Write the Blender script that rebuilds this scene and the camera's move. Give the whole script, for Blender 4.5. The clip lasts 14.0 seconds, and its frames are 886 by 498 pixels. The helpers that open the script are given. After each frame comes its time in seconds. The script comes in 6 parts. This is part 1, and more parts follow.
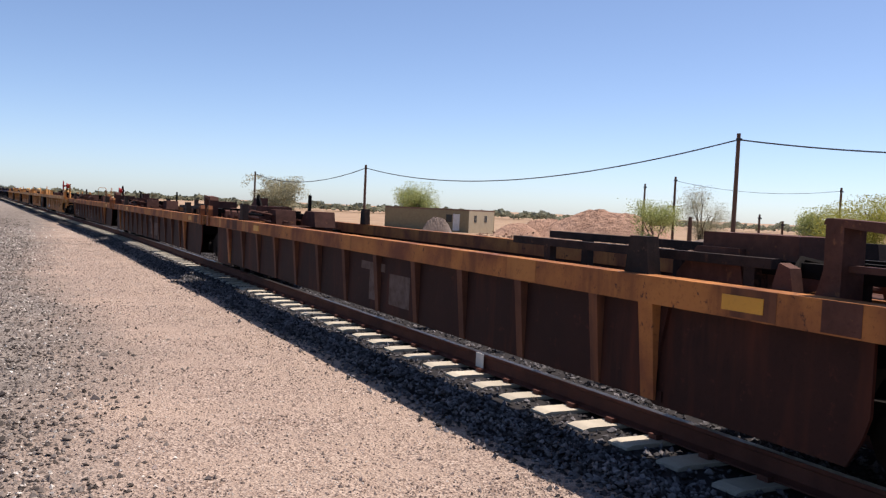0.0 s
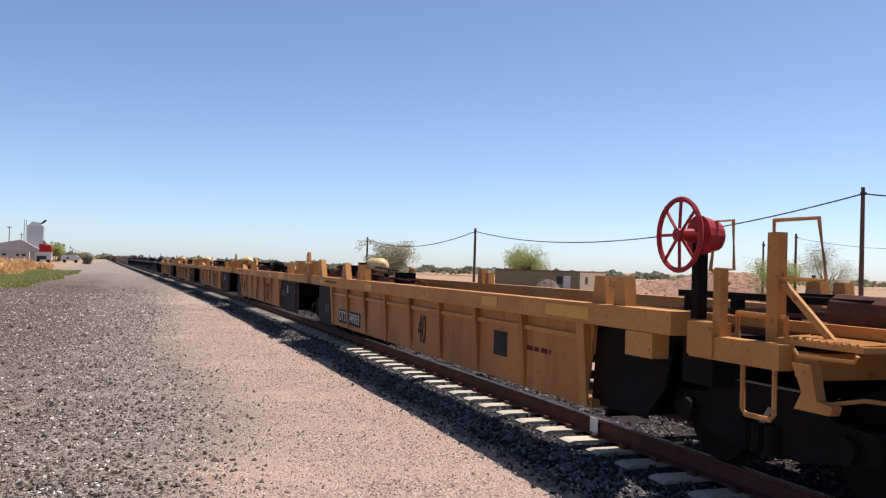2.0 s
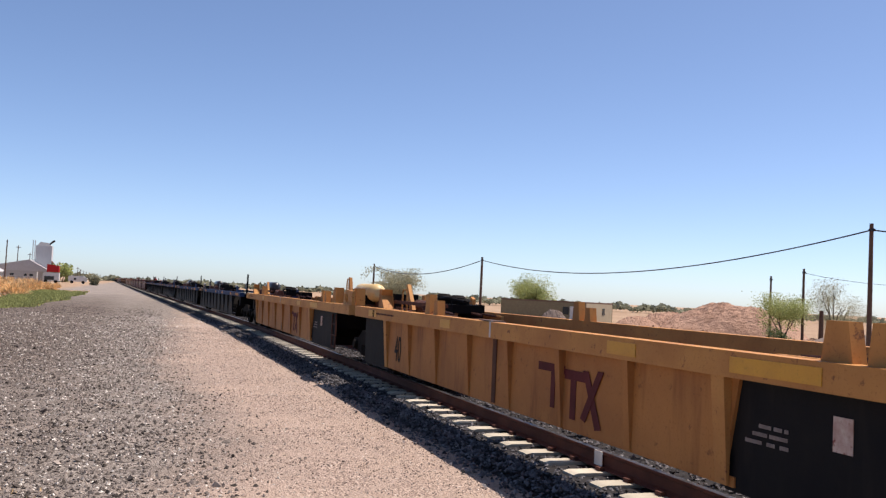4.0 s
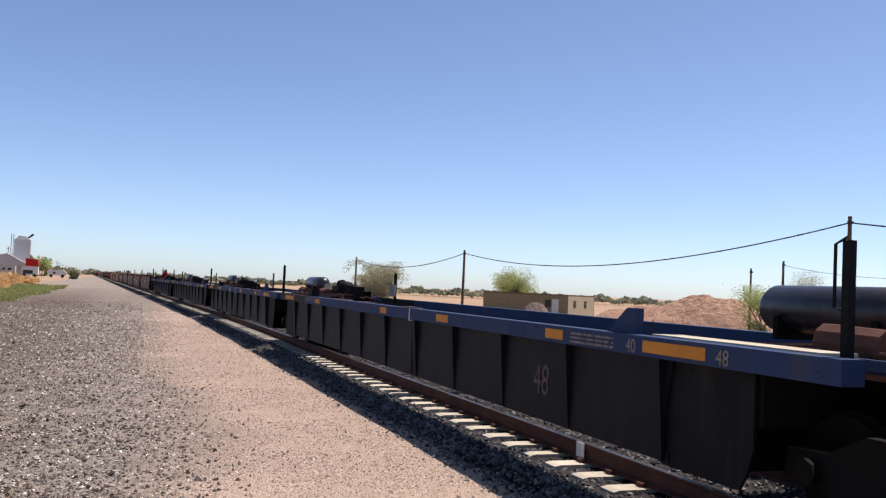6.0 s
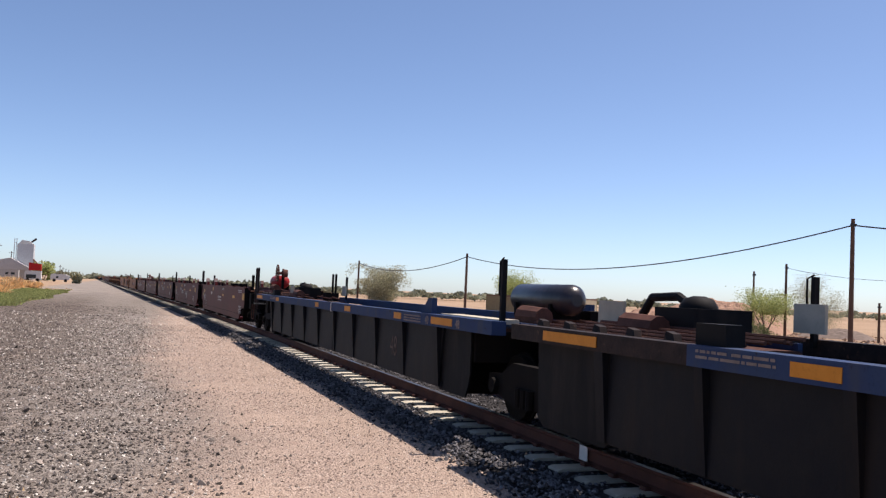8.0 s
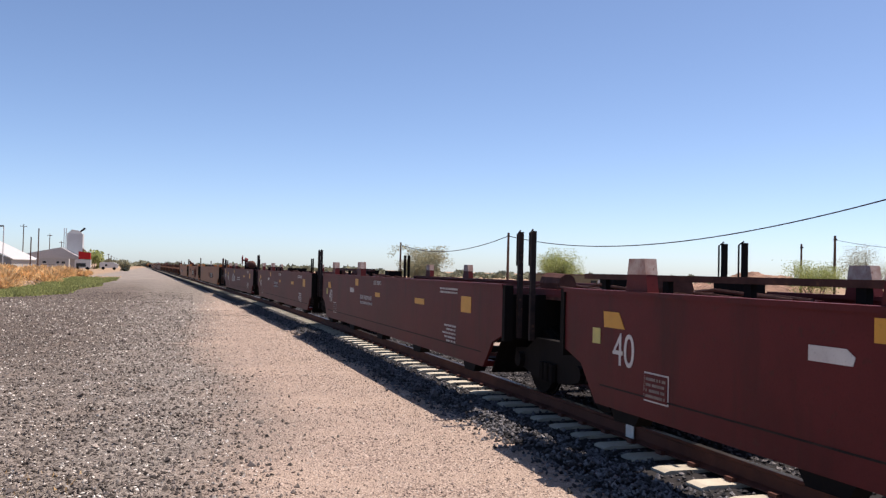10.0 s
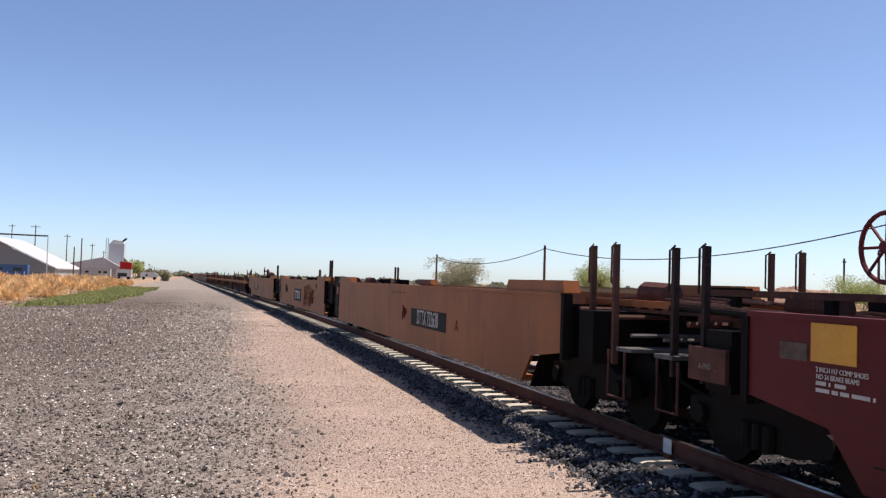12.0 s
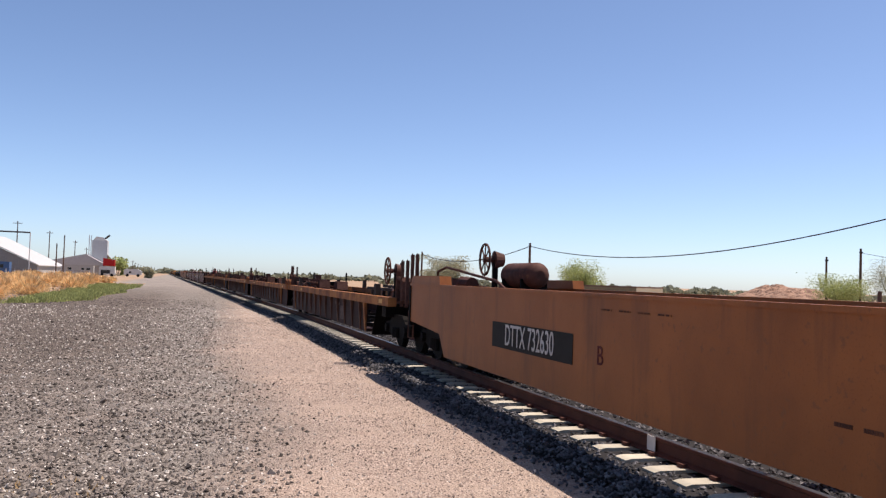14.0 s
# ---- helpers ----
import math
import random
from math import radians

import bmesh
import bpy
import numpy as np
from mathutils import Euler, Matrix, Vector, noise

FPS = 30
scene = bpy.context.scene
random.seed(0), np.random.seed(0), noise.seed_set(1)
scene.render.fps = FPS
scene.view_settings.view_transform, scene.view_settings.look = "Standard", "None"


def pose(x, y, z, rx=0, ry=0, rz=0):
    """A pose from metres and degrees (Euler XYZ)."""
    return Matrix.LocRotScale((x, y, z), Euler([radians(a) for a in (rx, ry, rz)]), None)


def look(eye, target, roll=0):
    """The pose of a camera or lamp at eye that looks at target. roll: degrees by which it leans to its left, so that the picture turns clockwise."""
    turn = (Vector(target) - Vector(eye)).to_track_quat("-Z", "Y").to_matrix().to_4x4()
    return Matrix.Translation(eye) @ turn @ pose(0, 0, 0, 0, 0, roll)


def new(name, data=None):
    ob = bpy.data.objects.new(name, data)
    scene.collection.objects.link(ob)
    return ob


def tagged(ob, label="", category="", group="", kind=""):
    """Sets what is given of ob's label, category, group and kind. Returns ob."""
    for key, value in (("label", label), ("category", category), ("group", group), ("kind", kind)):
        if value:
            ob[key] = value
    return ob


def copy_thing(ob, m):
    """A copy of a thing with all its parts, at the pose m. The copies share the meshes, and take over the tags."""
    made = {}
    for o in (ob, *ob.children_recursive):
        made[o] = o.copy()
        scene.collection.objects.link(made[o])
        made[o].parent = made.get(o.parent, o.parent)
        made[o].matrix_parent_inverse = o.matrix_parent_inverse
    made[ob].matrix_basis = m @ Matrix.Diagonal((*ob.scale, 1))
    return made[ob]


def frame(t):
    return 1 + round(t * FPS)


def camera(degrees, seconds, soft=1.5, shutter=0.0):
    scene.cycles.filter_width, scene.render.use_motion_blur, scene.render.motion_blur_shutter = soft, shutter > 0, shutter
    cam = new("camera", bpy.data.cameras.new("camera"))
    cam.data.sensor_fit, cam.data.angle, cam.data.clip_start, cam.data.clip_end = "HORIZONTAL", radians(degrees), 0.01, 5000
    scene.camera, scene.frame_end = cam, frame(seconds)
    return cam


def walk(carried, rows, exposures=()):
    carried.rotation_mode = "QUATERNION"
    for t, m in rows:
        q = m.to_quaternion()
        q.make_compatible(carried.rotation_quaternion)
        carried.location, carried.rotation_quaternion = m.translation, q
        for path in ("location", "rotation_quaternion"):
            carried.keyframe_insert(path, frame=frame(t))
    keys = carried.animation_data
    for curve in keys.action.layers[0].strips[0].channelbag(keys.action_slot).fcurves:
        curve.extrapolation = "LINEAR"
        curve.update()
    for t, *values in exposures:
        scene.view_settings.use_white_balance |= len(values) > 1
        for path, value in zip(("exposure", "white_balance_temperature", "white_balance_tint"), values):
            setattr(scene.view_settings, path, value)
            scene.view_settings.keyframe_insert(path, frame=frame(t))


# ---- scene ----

# ---------------------------------------------------------------- camera
EYE = (0.0, 0.0, 1.9)
cam = camera(53.3, 14.0, soft=1.3)
# seconds, yaw, pitch, lean
PATH = [
    (0.0, -26.74, -2.63, 2.63), (0.5, -23.57, -2.88, 3.64), (1.0, -22.82, -2.73, 3.67), (1.5, -20.56, -1.13, 2.89),
    (2.0, -19.62, 1.17, 1.73), (2.5, -19.00, 2.12, 1.96), (3.0, -18.91, 2.53, 2.20), (3.5, -19.60, 2.70, 2.38),
    (4.0, -19.22, 2.98, 2.86), (6.5, -20.49, 2.54, 2.70), (7.0, -20.38, 2.84, 2.64), (9.5, -19.01, 2.36, 2.04),
    (10.0, -17.46, 1.43, 1.38), (10.5, -16.61, 1.95, 1.35), (11.0, -16.14, 2.11, 1.48), (11.5, -15.26, 2.12, 1.65),
    (12.0, -15.13, 2.15, 1.79), (12.5, -15.28, 2.56, 1.95), (13.0, -15.48, 2.58, 1.95), (13.5, -15.54, 2.91, 2.08),
    (14.0, -16.09, 2.02, 1.88)]
walk(cam, [(t, pose(*EYE, 90 + p, -r, y)) for t, y, p, r in PATH], exposures=[(t, s, 6550, 14) for t, s in ((0.0, 0.45), (0.5, 0.43), (1.5, 0.56), (2.5, 0.40), (3.0, 0.53), (3.5, 0.52), (6.5, 0.50), (10.0, 0.52), (13.5, 0.55), (14.0, 0.52))])

# ---------------------------------------------------------------- light
SUN_TO = Vector((0.48, 0.05, 1.0)).normalized()
world = bpy.data.worlds.new("sky")
world.use_nodes = True
scene.world = world
nt = world.node_tree
sky = nt.nodes.new("ShaderNodeTexSky")
sky.sky_type, sky.sun_disc = "NISHITA", False
sky.sun_elevation, sky.sun_rotation = math.asin(SUN_TO.z), math.atan2(SUN_TO.x, SUN_TO.y)
sky.altitude, sky.air_density, sky.dust_density, sky.ozone_density = 0, 0.6, 0.5, 3.0
nt.links.new(sky.outputs[0], nt.nodes["Background"].inputs[0])
nt.nodes["Background"].inputs[1].default_value = 0.117
sun = new("sun", bpy.data.lights.new("sun", "SUN"))
sun.data.energy, sun.data.angle, sun.data.color = 5.0, radians(0.53), (1.0, 0.90, 0.80)
sun.matrix_world = look(SUN_TO * 100, (0, 0, 0))

# ---------------------------------------------------------------- materials
def mat(name, col, col2=None, rough=0.7, metal=0.0, scale=3.0, fine=40.0, bump=0.15, dist=0.01, streak=None, island=0.0, obj=0.0, spots=None):
    """A surface of two mixed tones at a coarse and a fine scale, with relief; streak: a tone that runs down in rusty streaks; spots: worn flecks."""
    m = bpy.data.materials.new(name)
    m.use_nodes = True
    t = m.node_tree
    N, L = t.nodes, t.links
    b = N["Principled BSDF"]
    b.inputs["Roughness"].default_value, b.inputs["Metallic"].default_value = rough, metal
    b.inputs["Specular IOR Level"].default_value = 0.12 if rough > 0.45 else 0.4
    col2 = col2 or tuple(c * 0.7 for c in col)
    co = N.new("ShaderNodeTexCoord")
    def noi(s, det=4.0, rg=0.6, mapping=None):
        n = N.new("ShaderNodeTexNoise")
        n.inputs["Scale"].default_value, n.inputs["Detail"].default_value, n.inputs["Roughness"].default_value = s, det, rg
        if mapping:
            mp = N.new("ShaderNodeMapping")
            mp.inputs["Scale"].default_value = mapping
            L.new(co.outputs["Object"], mp.inputs[0])
            L.new(mp.outputs[0], n.inputs["Vector"])
        else:
            L.new(co.outputs["Object"], n.inputs["Vector"])
        return n
    def ramp(src, a, z):
        r = N.new("ShaderNodeMapRange")
        r.inputs[1].default_value, r.inputs[2].default_value = a, z
        L.new(src, r.inputs[0])
        return r.outputs[0]
    def mix(fac, a, c):
        x = N.new("ShaderNodeMix")
        x.data_type = "RGBA"
        L.new(fac, x.inputs[0])
        for s, v in ((6, a), (7, c)):
            if isinstance(v, tuple):
                x.inputs[s].default_value = (*v, 1)
            else:
                L.new(v, x.inputs[s])
        return x.outputs[2]
    n1, n2 = noi(scale), noi(fine, 5.0, 0.7)
    c = mix(ramp(n1.outputs[0], 0.35, 0.65), col, col2)
    c = mix(ramp(n2.outputs[0], 0.55, 0.85), c, tuple(v * 0.6 for v in col2))
    if streak:
        s = noi(1.0, 4.0, 0.65, (2.0, 2.2, 0.35))
        c = mix(ramp(s.outputs[0], 0.52, 0.72), c, streak)
    if spots:
        s = noi(9.0, 6.0, 0.7)
        c = mix(ramp(s.outputs[0], 0.60, 0.66), c, spots)
    if island or obj:
        g = N.new("ShaderNodeNewGeometry").outputs["Random Per Island"] if island else N.new("ShaderNodeObjectInfo").outputs["Random"]
        h = N.new("ShaderNodeHueSaturation")
        amp = island or obj
        mr = N.new("ShaderNodeMapRange")
        mr.inputs[3].default_value, mr.inputs[4].default_value = 1 - amp, 1 + amp
        L.new(g, mr.inputs[0])
        L.new(mr.outputs[0], h.inputs["Value"])
        L.new(c, h.inputs["Color"])
        c = h.outputs[0]
    L.new(c, b.inputs["Base Color"])
    if bump:
        bp = N.new("ShaderNodeBump")
        bp.inputs["Strength"].default_value, bp.inputs["Distance"].default_value = bump, dist
        ad = N.new("ShaderNodeMath")
        ad.operation = "MULTIPLY_ADD"
        L.new(n1.outputs[0], ad.inputs[0])
        ad.inputs[1].default_value = 4.0
        L.new(n2.outputs[0], ad.inputs[2])
        L.new(ad.outputs[0], bp.inputs["Height"])
        L.new(bp.outputs[0], b.inputs["Normal"])
    return m


M = {
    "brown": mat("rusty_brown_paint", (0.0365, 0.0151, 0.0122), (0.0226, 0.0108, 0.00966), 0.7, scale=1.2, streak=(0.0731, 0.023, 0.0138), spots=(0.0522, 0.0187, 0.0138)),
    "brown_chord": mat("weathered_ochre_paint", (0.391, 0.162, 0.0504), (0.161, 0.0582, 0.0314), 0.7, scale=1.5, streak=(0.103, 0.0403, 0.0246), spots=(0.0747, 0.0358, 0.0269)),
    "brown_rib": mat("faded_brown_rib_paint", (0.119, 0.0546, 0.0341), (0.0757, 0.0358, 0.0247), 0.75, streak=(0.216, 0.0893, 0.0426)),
    "yellow": mat("ochre_yellow_paint", (0.413, 0.182, 0.055), (0.314, 0.13, 0.0418), 0.6, scale=0.9, streak=(0.165, 0.0605, 0.0242), spots=(0.242, 0.105, 0.0385)),
    "yellow_chord": mat("bright_ochre_paint", (0.48, 0.235, 0.072), (0.38, 0.17, 0.056), 0.6, scale=1.4, spots=(0.20, 0.09, 0.045)),
    "black": mat("dull_black_paint", (0.0065, 0.0065, 0.008), (0.010, 0.0095, 0.0095), 0.7, streak=(0.022, 0.018, 0.016)),
    "cream": mat("faded_cream_tank_paint", (0.66, 0.48, 0.22), (0.52, 0.36, 0.15), 0.45, scale=2.5, spots=(0.30, 0.17, 0.08)),
    "navy": mat("dark_navy_paint", (0.0065, 0.00715, 0.0104), (0.00975, 0.00975, 0.0111), 0.6, streak=(0.0169, 0.013, 0.0117)),
    "navy_chord": mat("blue_chord_paint", (0.024, 0.043, 0.108), (0.032, 0.052, 0.105), 0.7, scale=1.4, streak=(0.048, 0.055, 0.078), spots=(0.025, 0.026, 0.032)),
    "red": mat("maroon_paint", (0.108, 0.0165, 0.0170), (0.077, 0.0125, 0.0130), 0.5, scale=0.9, streak=(0.055, 0.014, 0.013), spots=(0.075, 0.018, 0.016)),
    "tan": mat("orange_brown_paint", (0.33, 0.113, 0.033), (0.237, 0.0803, 0.0253), 0.5, scale=0.7, streak=(0.165, 0.0616, 0.0264), spots=(0.209, 0.0792, 0.0308)),
    # Grimy steel, taken near black so it also carries the shade under decks.
    "under": mat("grimy_shaded_steel", (0.0055, 0.0048, 0.0045), (0.009, 0.007, 0.006), 0.85),
    "gear_red": mat("red_gear_paint", (0.3444, 0.0246, 0.0246), (0.246, 0.0246, 0.0246), 0.5),
    "rustmetal": mat("brown_rusty_steel", (0.1066, 0.0492, 0.0369), (0.0697, 0.0328, 0.0246), 0.75, scale=6, spots=(0.164, 0.0738, 0.041)),
    "rail": mat("rusted_rail_steel", (0.103, 0.0433, 0.0327), (0.0717, 0.0307, 0.0241), 0.75, fine=60),
    "railtop": mat("polished_rail_head", (0.369, 0.3444, 0.328), (0.287, 0.2624, 0.246), 0.3, 1.0, bump=0.02),
    "sleeper": mat("pale_concrete", (0.482, 0.437, 0.347), (0.392, 0.353, 0.28), 0.9, fine=70, obj=0.10),
    "white": mat("chalky_white_paint", (0.6396, 0.6314, 0.6068), (0.5412, 0.533, 0.5084), 0.7),
    "letter": mat("lettering_white", (0.5904, 0.574, 0.5412), (0.4756, 0.451, 0.4264), 0.7, bump=0),
    "letter_black": mat("lettering_black", (0.0246, 0.02296, 0.02132), None, 0.7, bump=0),
    "letter_maroon": mat("lettering_maroon", (0.1066, 0.0246, 0.0246), None, 0.7, bump=0),
    "reflect": mat("amber_reflector", (0.5904, 0.2952, 0.0246), (0.5084, 0.246, 0.0246), 0.45, bump=0),
    "orange": mat("orange_reflector", (0.5904, 0.2378, 0.0328), (0.492, 0.1886, 0.0246), 0.5, bump=0),
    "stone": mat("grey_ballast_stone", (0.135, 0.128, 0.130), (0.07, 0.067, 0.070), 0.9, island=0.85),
    # Fines between the stones, made near black to deepen the train's shadow.
    "fines": mat("shade_dark_fines", (0.034, 0.031, 0.031), (0.018, 0.017, 0.018), 0.95, fine=30, bump=0.5),
    "pebble": mat("pink_gravel_stone", (0.3444, 0.2706, 0.2296), (0.2624, 0.205, 0.1722), 0.9, island=0.5),
    "pale_yellow": mat("pale_yellow_label", (0.5412, 0.4756, 0.164), (0.4592, 0.41, 0.164), 0.6, scale=9),
    "gear_dull": mat("dull_red_gear_paint", (0.164, 0.0287, 0.0287), (0.1066, 0.0246, 0.0246), 0.6),
    "pale": mat("pale_quartz_stone", (0.6068, 0.5658, 0.5084), (0.4592, 0.4182, 0.369), 0.85, island=0.4),
    "coarse": mat("coarse_grey_stone", (0.20, 0.17, 0.148), (0.115, 0.097, 0.085), 0.9, island=0.75),
    "grey_letter": mat("dulled_lettering", (0.2706, 0.2296, 0.205), (0.1968, 0.1558, 0.1394), 0.8, scale=9, bump=0),
    "scuffed": mat("scuffed_bare_guide", (0.52, 0.42, 0.36), (0.36, 0.22, 0.18), 0.75, scale=7, spots=(0.20, 0.06, 0.05)),
    "wall": mat("dusty_white_wall", (0.4264, 0.41, 0.3854), (0.3608, 0.3444, 0.3198), 0.85),
    "faded": mat("faded_pale_paint", (0.1394, 0.1066, 0.0943), (0.082, 0.0574, 0.0492), 0.8, scale=8),
    "wood": mat("weathered_pole_wood", (0.1312, 0.082, 0.0615), (0.0902, 0.0574, 0.0451), 0.9),
    "wire": mat("dark_cable", (0.0492, 0.0492, 0.0574), None, 0.6, bump=0),
    "leaf": mat("palo_verde_leaf", (0.40, 0.43, 0.18), (0.32, 0.36, 0.14), 0.7, island=0.3, bump=0),
    "leaf_grey": mat("grey_green_leaf", (0.39, 0.375, 0.25), (0.31, 0.30, 0.20), 0.7, island=0.3, bump=0),
    "leaf_yellow": mat("yellow_green_leaf", (0.3936, 0.369, 0.082), (0.2952, 0.3116, 0.0738), 0.7, island=0.35, bump=0),
    "bark": mat("grey_brown_bark", (0.1148, 0.0902, 0.0656), None, 0.9),
    "dirt": mat("reddish_dirt", (0.3854, 0.246, 0.1763), (0.3116, 0.1927, 0.1353), 0.95, scale=0.6, fine=6, bump=0.6, dist=0.2),
    "rubble": mat("dirt_clod", (0.2788, 0.1804, 0.1312), (0.1968, 0.123, 0.0902), 0.95, island=0.4),
    "stucco": mat("olive_tan_siding", (0.246, 0.205, 0.123), (0.2132, 0.1722, 0.1066), 0.85, fine=12),
    "stucco2": mat("cream_siding", (0.451, 0.3854, 0.2706), (0.3936, 0.3362, 0.2378), 0.85),
    "roof": mat("pale_metal_roof", (0.5084, 0.492, 0.4756), (0.4264, 0.41, 0.3936), 0.5),
    "corrugated": mat("grey_corrugated_iron", (0.2788, 0.2788, 0.2747), (0.2296, 0.2296, 0.2296), 0.6),
    "brownroof": mat("brown_shingle_roof", (0.1968, 0.123, 0.0902), (0.1558, 0.0984, 0.0738), 0.9),
    "dullgrey": mat("dull_grey_steel", (0.13, 0.122, 0.118), (0.08, 0.072, 0.068), 0.6, scale=6),
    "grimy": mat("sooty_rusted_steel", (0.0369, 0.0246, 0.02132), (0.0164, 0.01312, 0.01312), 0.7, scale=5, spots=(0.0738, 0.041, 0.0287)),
    "sooty": mat("sooty_tank_paint", (0.030, 0.026, 0.032), (0.014, 0.013, 0.015), 0.32, scale=3, spots=(0.06, 0.05, 0.05)),
    "silver": mat("galvanised_steel", (0.5412, 0.5494, 0.5576), (0.451, 0.4592, 0.4674), 0.5),
    "glass": mat("dark_glass", (0.0246, 0.0287, 0.0328), None, 0.15, bump=0),
    "blue": mat("blue_coach_paint", (0.041, 0.1066, 0.246), (0.0328, 0.082, 0.1968), 0.4, bump=0),
    "redbox": mat("bright_red_paint", (0.451, 0.0246, 0.0246), (0.369, 0.0205, 0.0205), 0.6),
    "dry": mat("dry_straw_grass", (0.74, 0.52, 0.28), (0.60, 0.40, 0.20), 0.95, island=0.4, bump=0),
    "green": mat("green_grass_blade", (0.33, 0.34, 0.13), (0.25, 0.27, 0.10), 0.9, island=0.4, bump=0),
    # Foliage lightened: distance haze is put into this colour.
    "far_green": mat("hazed_far_foliage", (0.2214, 0.2214, 0.1558), (0.1804, 0.1886, 0.1312), 0.9, island=0.3, bump=0),
    "rubber": mat("black_rubber", (0.0164, 0.0164, 0.0164), None, 0.8, bump=0),
}


def translucent(m, share=0.35):
    """Thin leaves and stems let part of the sunlight through."""
    t = m.node_tree
    b, out = t.nodes["Principled BSDF"], t.nodes["Material Output"]
    tr, mx = t.nodes.new("ShaderNodeBsdfTranslucent"), t.nodes.new("ShaderNodeMixShader")
    t.links.new(b.inputs["Base Color"].links[0].from_socket, tr.inputs["Color"])
    mx.inputs[0].default_value = share
    t.links.new(b.outputs[0], mx.inputs[1])
    t.links.new(tr.outputs[0], mx.inputs[2])
    t.links.new(mx.outputs[0], out.inputs["Surface"])


for key in ("leaf", "leaf_grey", "leaf_yellow", "dry", "green", "far_green"):
    translucent(M[key])
M["tan"].node_tree.nodes["Principled BSDF"].inputs["Specular IOR Level"].default_value = 0.17


def ground_material():
    """Pink fine gravel by the track, a grey coarse strip, a dark compacted lane, then tan desert soil."""
    m = bpy.data.materials.new("gravel_ground")
    m.use_nodes = True
    t = m.node_tree
    N, L = t.nodes, t.links
    b = N["Principled BSDF"]
    b.inputs["Roughness"].default_value = 0.95
    b.inputs["Specular IOR Level"].default_value = 0.1
    co = N.new("ShaderNodeTexCoord")
    sx = N.new("ShaderNodeSeparateXYZ")
    L.new(co.outputs["Object"], sx.inputs[0])
    def math_(op, a, c):
        n = N.new("ShaderNodeMath")
        n.operation = op
        for i, v in enumerate((a, c)):
            if isinstance(v, (int, float)):
                n.inputs[i].default_value = v
            else:
                L.new(v, n.inputs[i])
        return n.outputs[0]
    def noi(s, det=3.0):
        n = N.new("ShaderNodeTexNoise")
        n.inputs["Scale"].default_value, n.inputs["Detail"].default_value = s, det
        L.new(co.outputs["Object"], n.inputs["Vector"])
        return n.outputs[0]
    def ramp(src, a, z):
        r = N.new("ShaderNodeMapRange")
        r.inputs[1].default_value, r.inputs[2].default_value = a, z
        L.new(src, r.inputs[0])
        return r.outputs[0]
    def mix(fac, a, c):
        x = N.new("ShaderNodeMix")
        x.data_type = "RGBA"
        L.new(fac, x.inputs[0])
        for s, v in ((6, a), (7, c)):
            if isinstance(v, tuple):
                x.inputs[s].default_value = (*v, 1)
            else:
                L.new(v, x.inputs[s])
        return x.outputs[2]
    def grains(s, dark, light):
        v = N.new("ShaderNodeTexVoronoi")
        v.inputs["Scale"].default_value = s
        L.new(co.outputs["Object"], v.inputs["Vector"])
        g = N.new("ShaderNodeSeparateColor")
        L.new(v.outputs["Color"], g.inputs[0])
        return mix(ramp(g.outputs[0], 0.0, 1.0), dark, light), v.outputs["Distance"]
    wob = math_("MULTIPLY", math_("SUBTRACT", noi(0.35, 4.0), 0.5), 2.4)
    x = math_("ADD", sx.outputs[0], wob)
    swell = math_("MULTIPLY", ramp(sx.outputs[1], 6.0, 10.0), ramp(sx.outputs[1], 24.0, 13.0))
    xs = math_("SUBTRACT", x, math_("ADD", math_("MULTIPLY", sx.outputs[1], 0.052), math_("MULTIPLY", swell, 0.75)))
    pink, d1 = grains(46.0, (0.165, 0.116, 0.092), (0.50, 0.398, 0.328))
    grit, d4 = grains(120.0, (0.215, 0.158, 0.125), (0.485, 0.385, 0.315))
    pink = mix(math_("MULTIPLY", ramp(noi(1.6, 4.0), 0.40, 0.60), 0.75), pink, grit)
    grey, d2 = grains(26.0, (0.020, 0.017, 0.015), (0.38, 0.33, 0.288))
    fine, d5 = grains(60.0, (0.032, 0.027, 0.024), (0.34, 0.292, 0.252))
    grey = mix(math_("MULTIPLY", ramp(noi(3.0, 4.0), 0.42, 0.58), 0.8), grey, fine)
    dark, d3 = grains(42.0, (0.018, 0.0145, 0.0125), (0.205, 0.165, 0.138))
    soil = mix(ramp(noi(0.08, 5.0), 0.35, 0.65), (0.36, 0.255, 0.17), (0.28, 0.197, 0.131))
    blot = ramp(noi(2.3, 6.0), 0.38, 0.62)
    grey = mix(math_("MULTIPLY", blot, 0.35), grey, (0.075, 0.063, 0.055))
    grey = mix(math_("MULTIPLY", ramp(noi(6.0, 5.0), 0.55, 0.7), 0.4), grey, (0.30, 0.26, 0.225))
    dark = mix(math_("MULTIPLY", ramp(noi(4.0, 6.0), 0.52, 0.70), 0.45), dark, (0.22, 0.19, 0.165))
    dark = mix(math_("MULTIPLY", ramp(noi(9.0, 5.0), 0.52, 0.66), 0.5), dark, (0.055, 0.047, 0.041))
    pink = mix(math_("MULTIPLY", ramp(noi(5.0, 6.0), 0.5, 0.7), 0.35), pink, (0.235, 0.162, 0.128))
    pink = mix(math_("MULTIPLY", ramp(noi(0.7, 3.0), 0.45, 0.65), 0.35), pink, (0.46, 0.35, 0.27))
    c = mix(ramp(xs, -1.0, 0.5), grey, pink)
    lane = math_("MULTIPLY", ramp(x, -0.6, -2.4), ramp(math_("ADD", sx.outputs[1], math_("MULTIPLY", wob, 4.0)), 11.0, 22.0))
    c = mix(lane, c, dark)
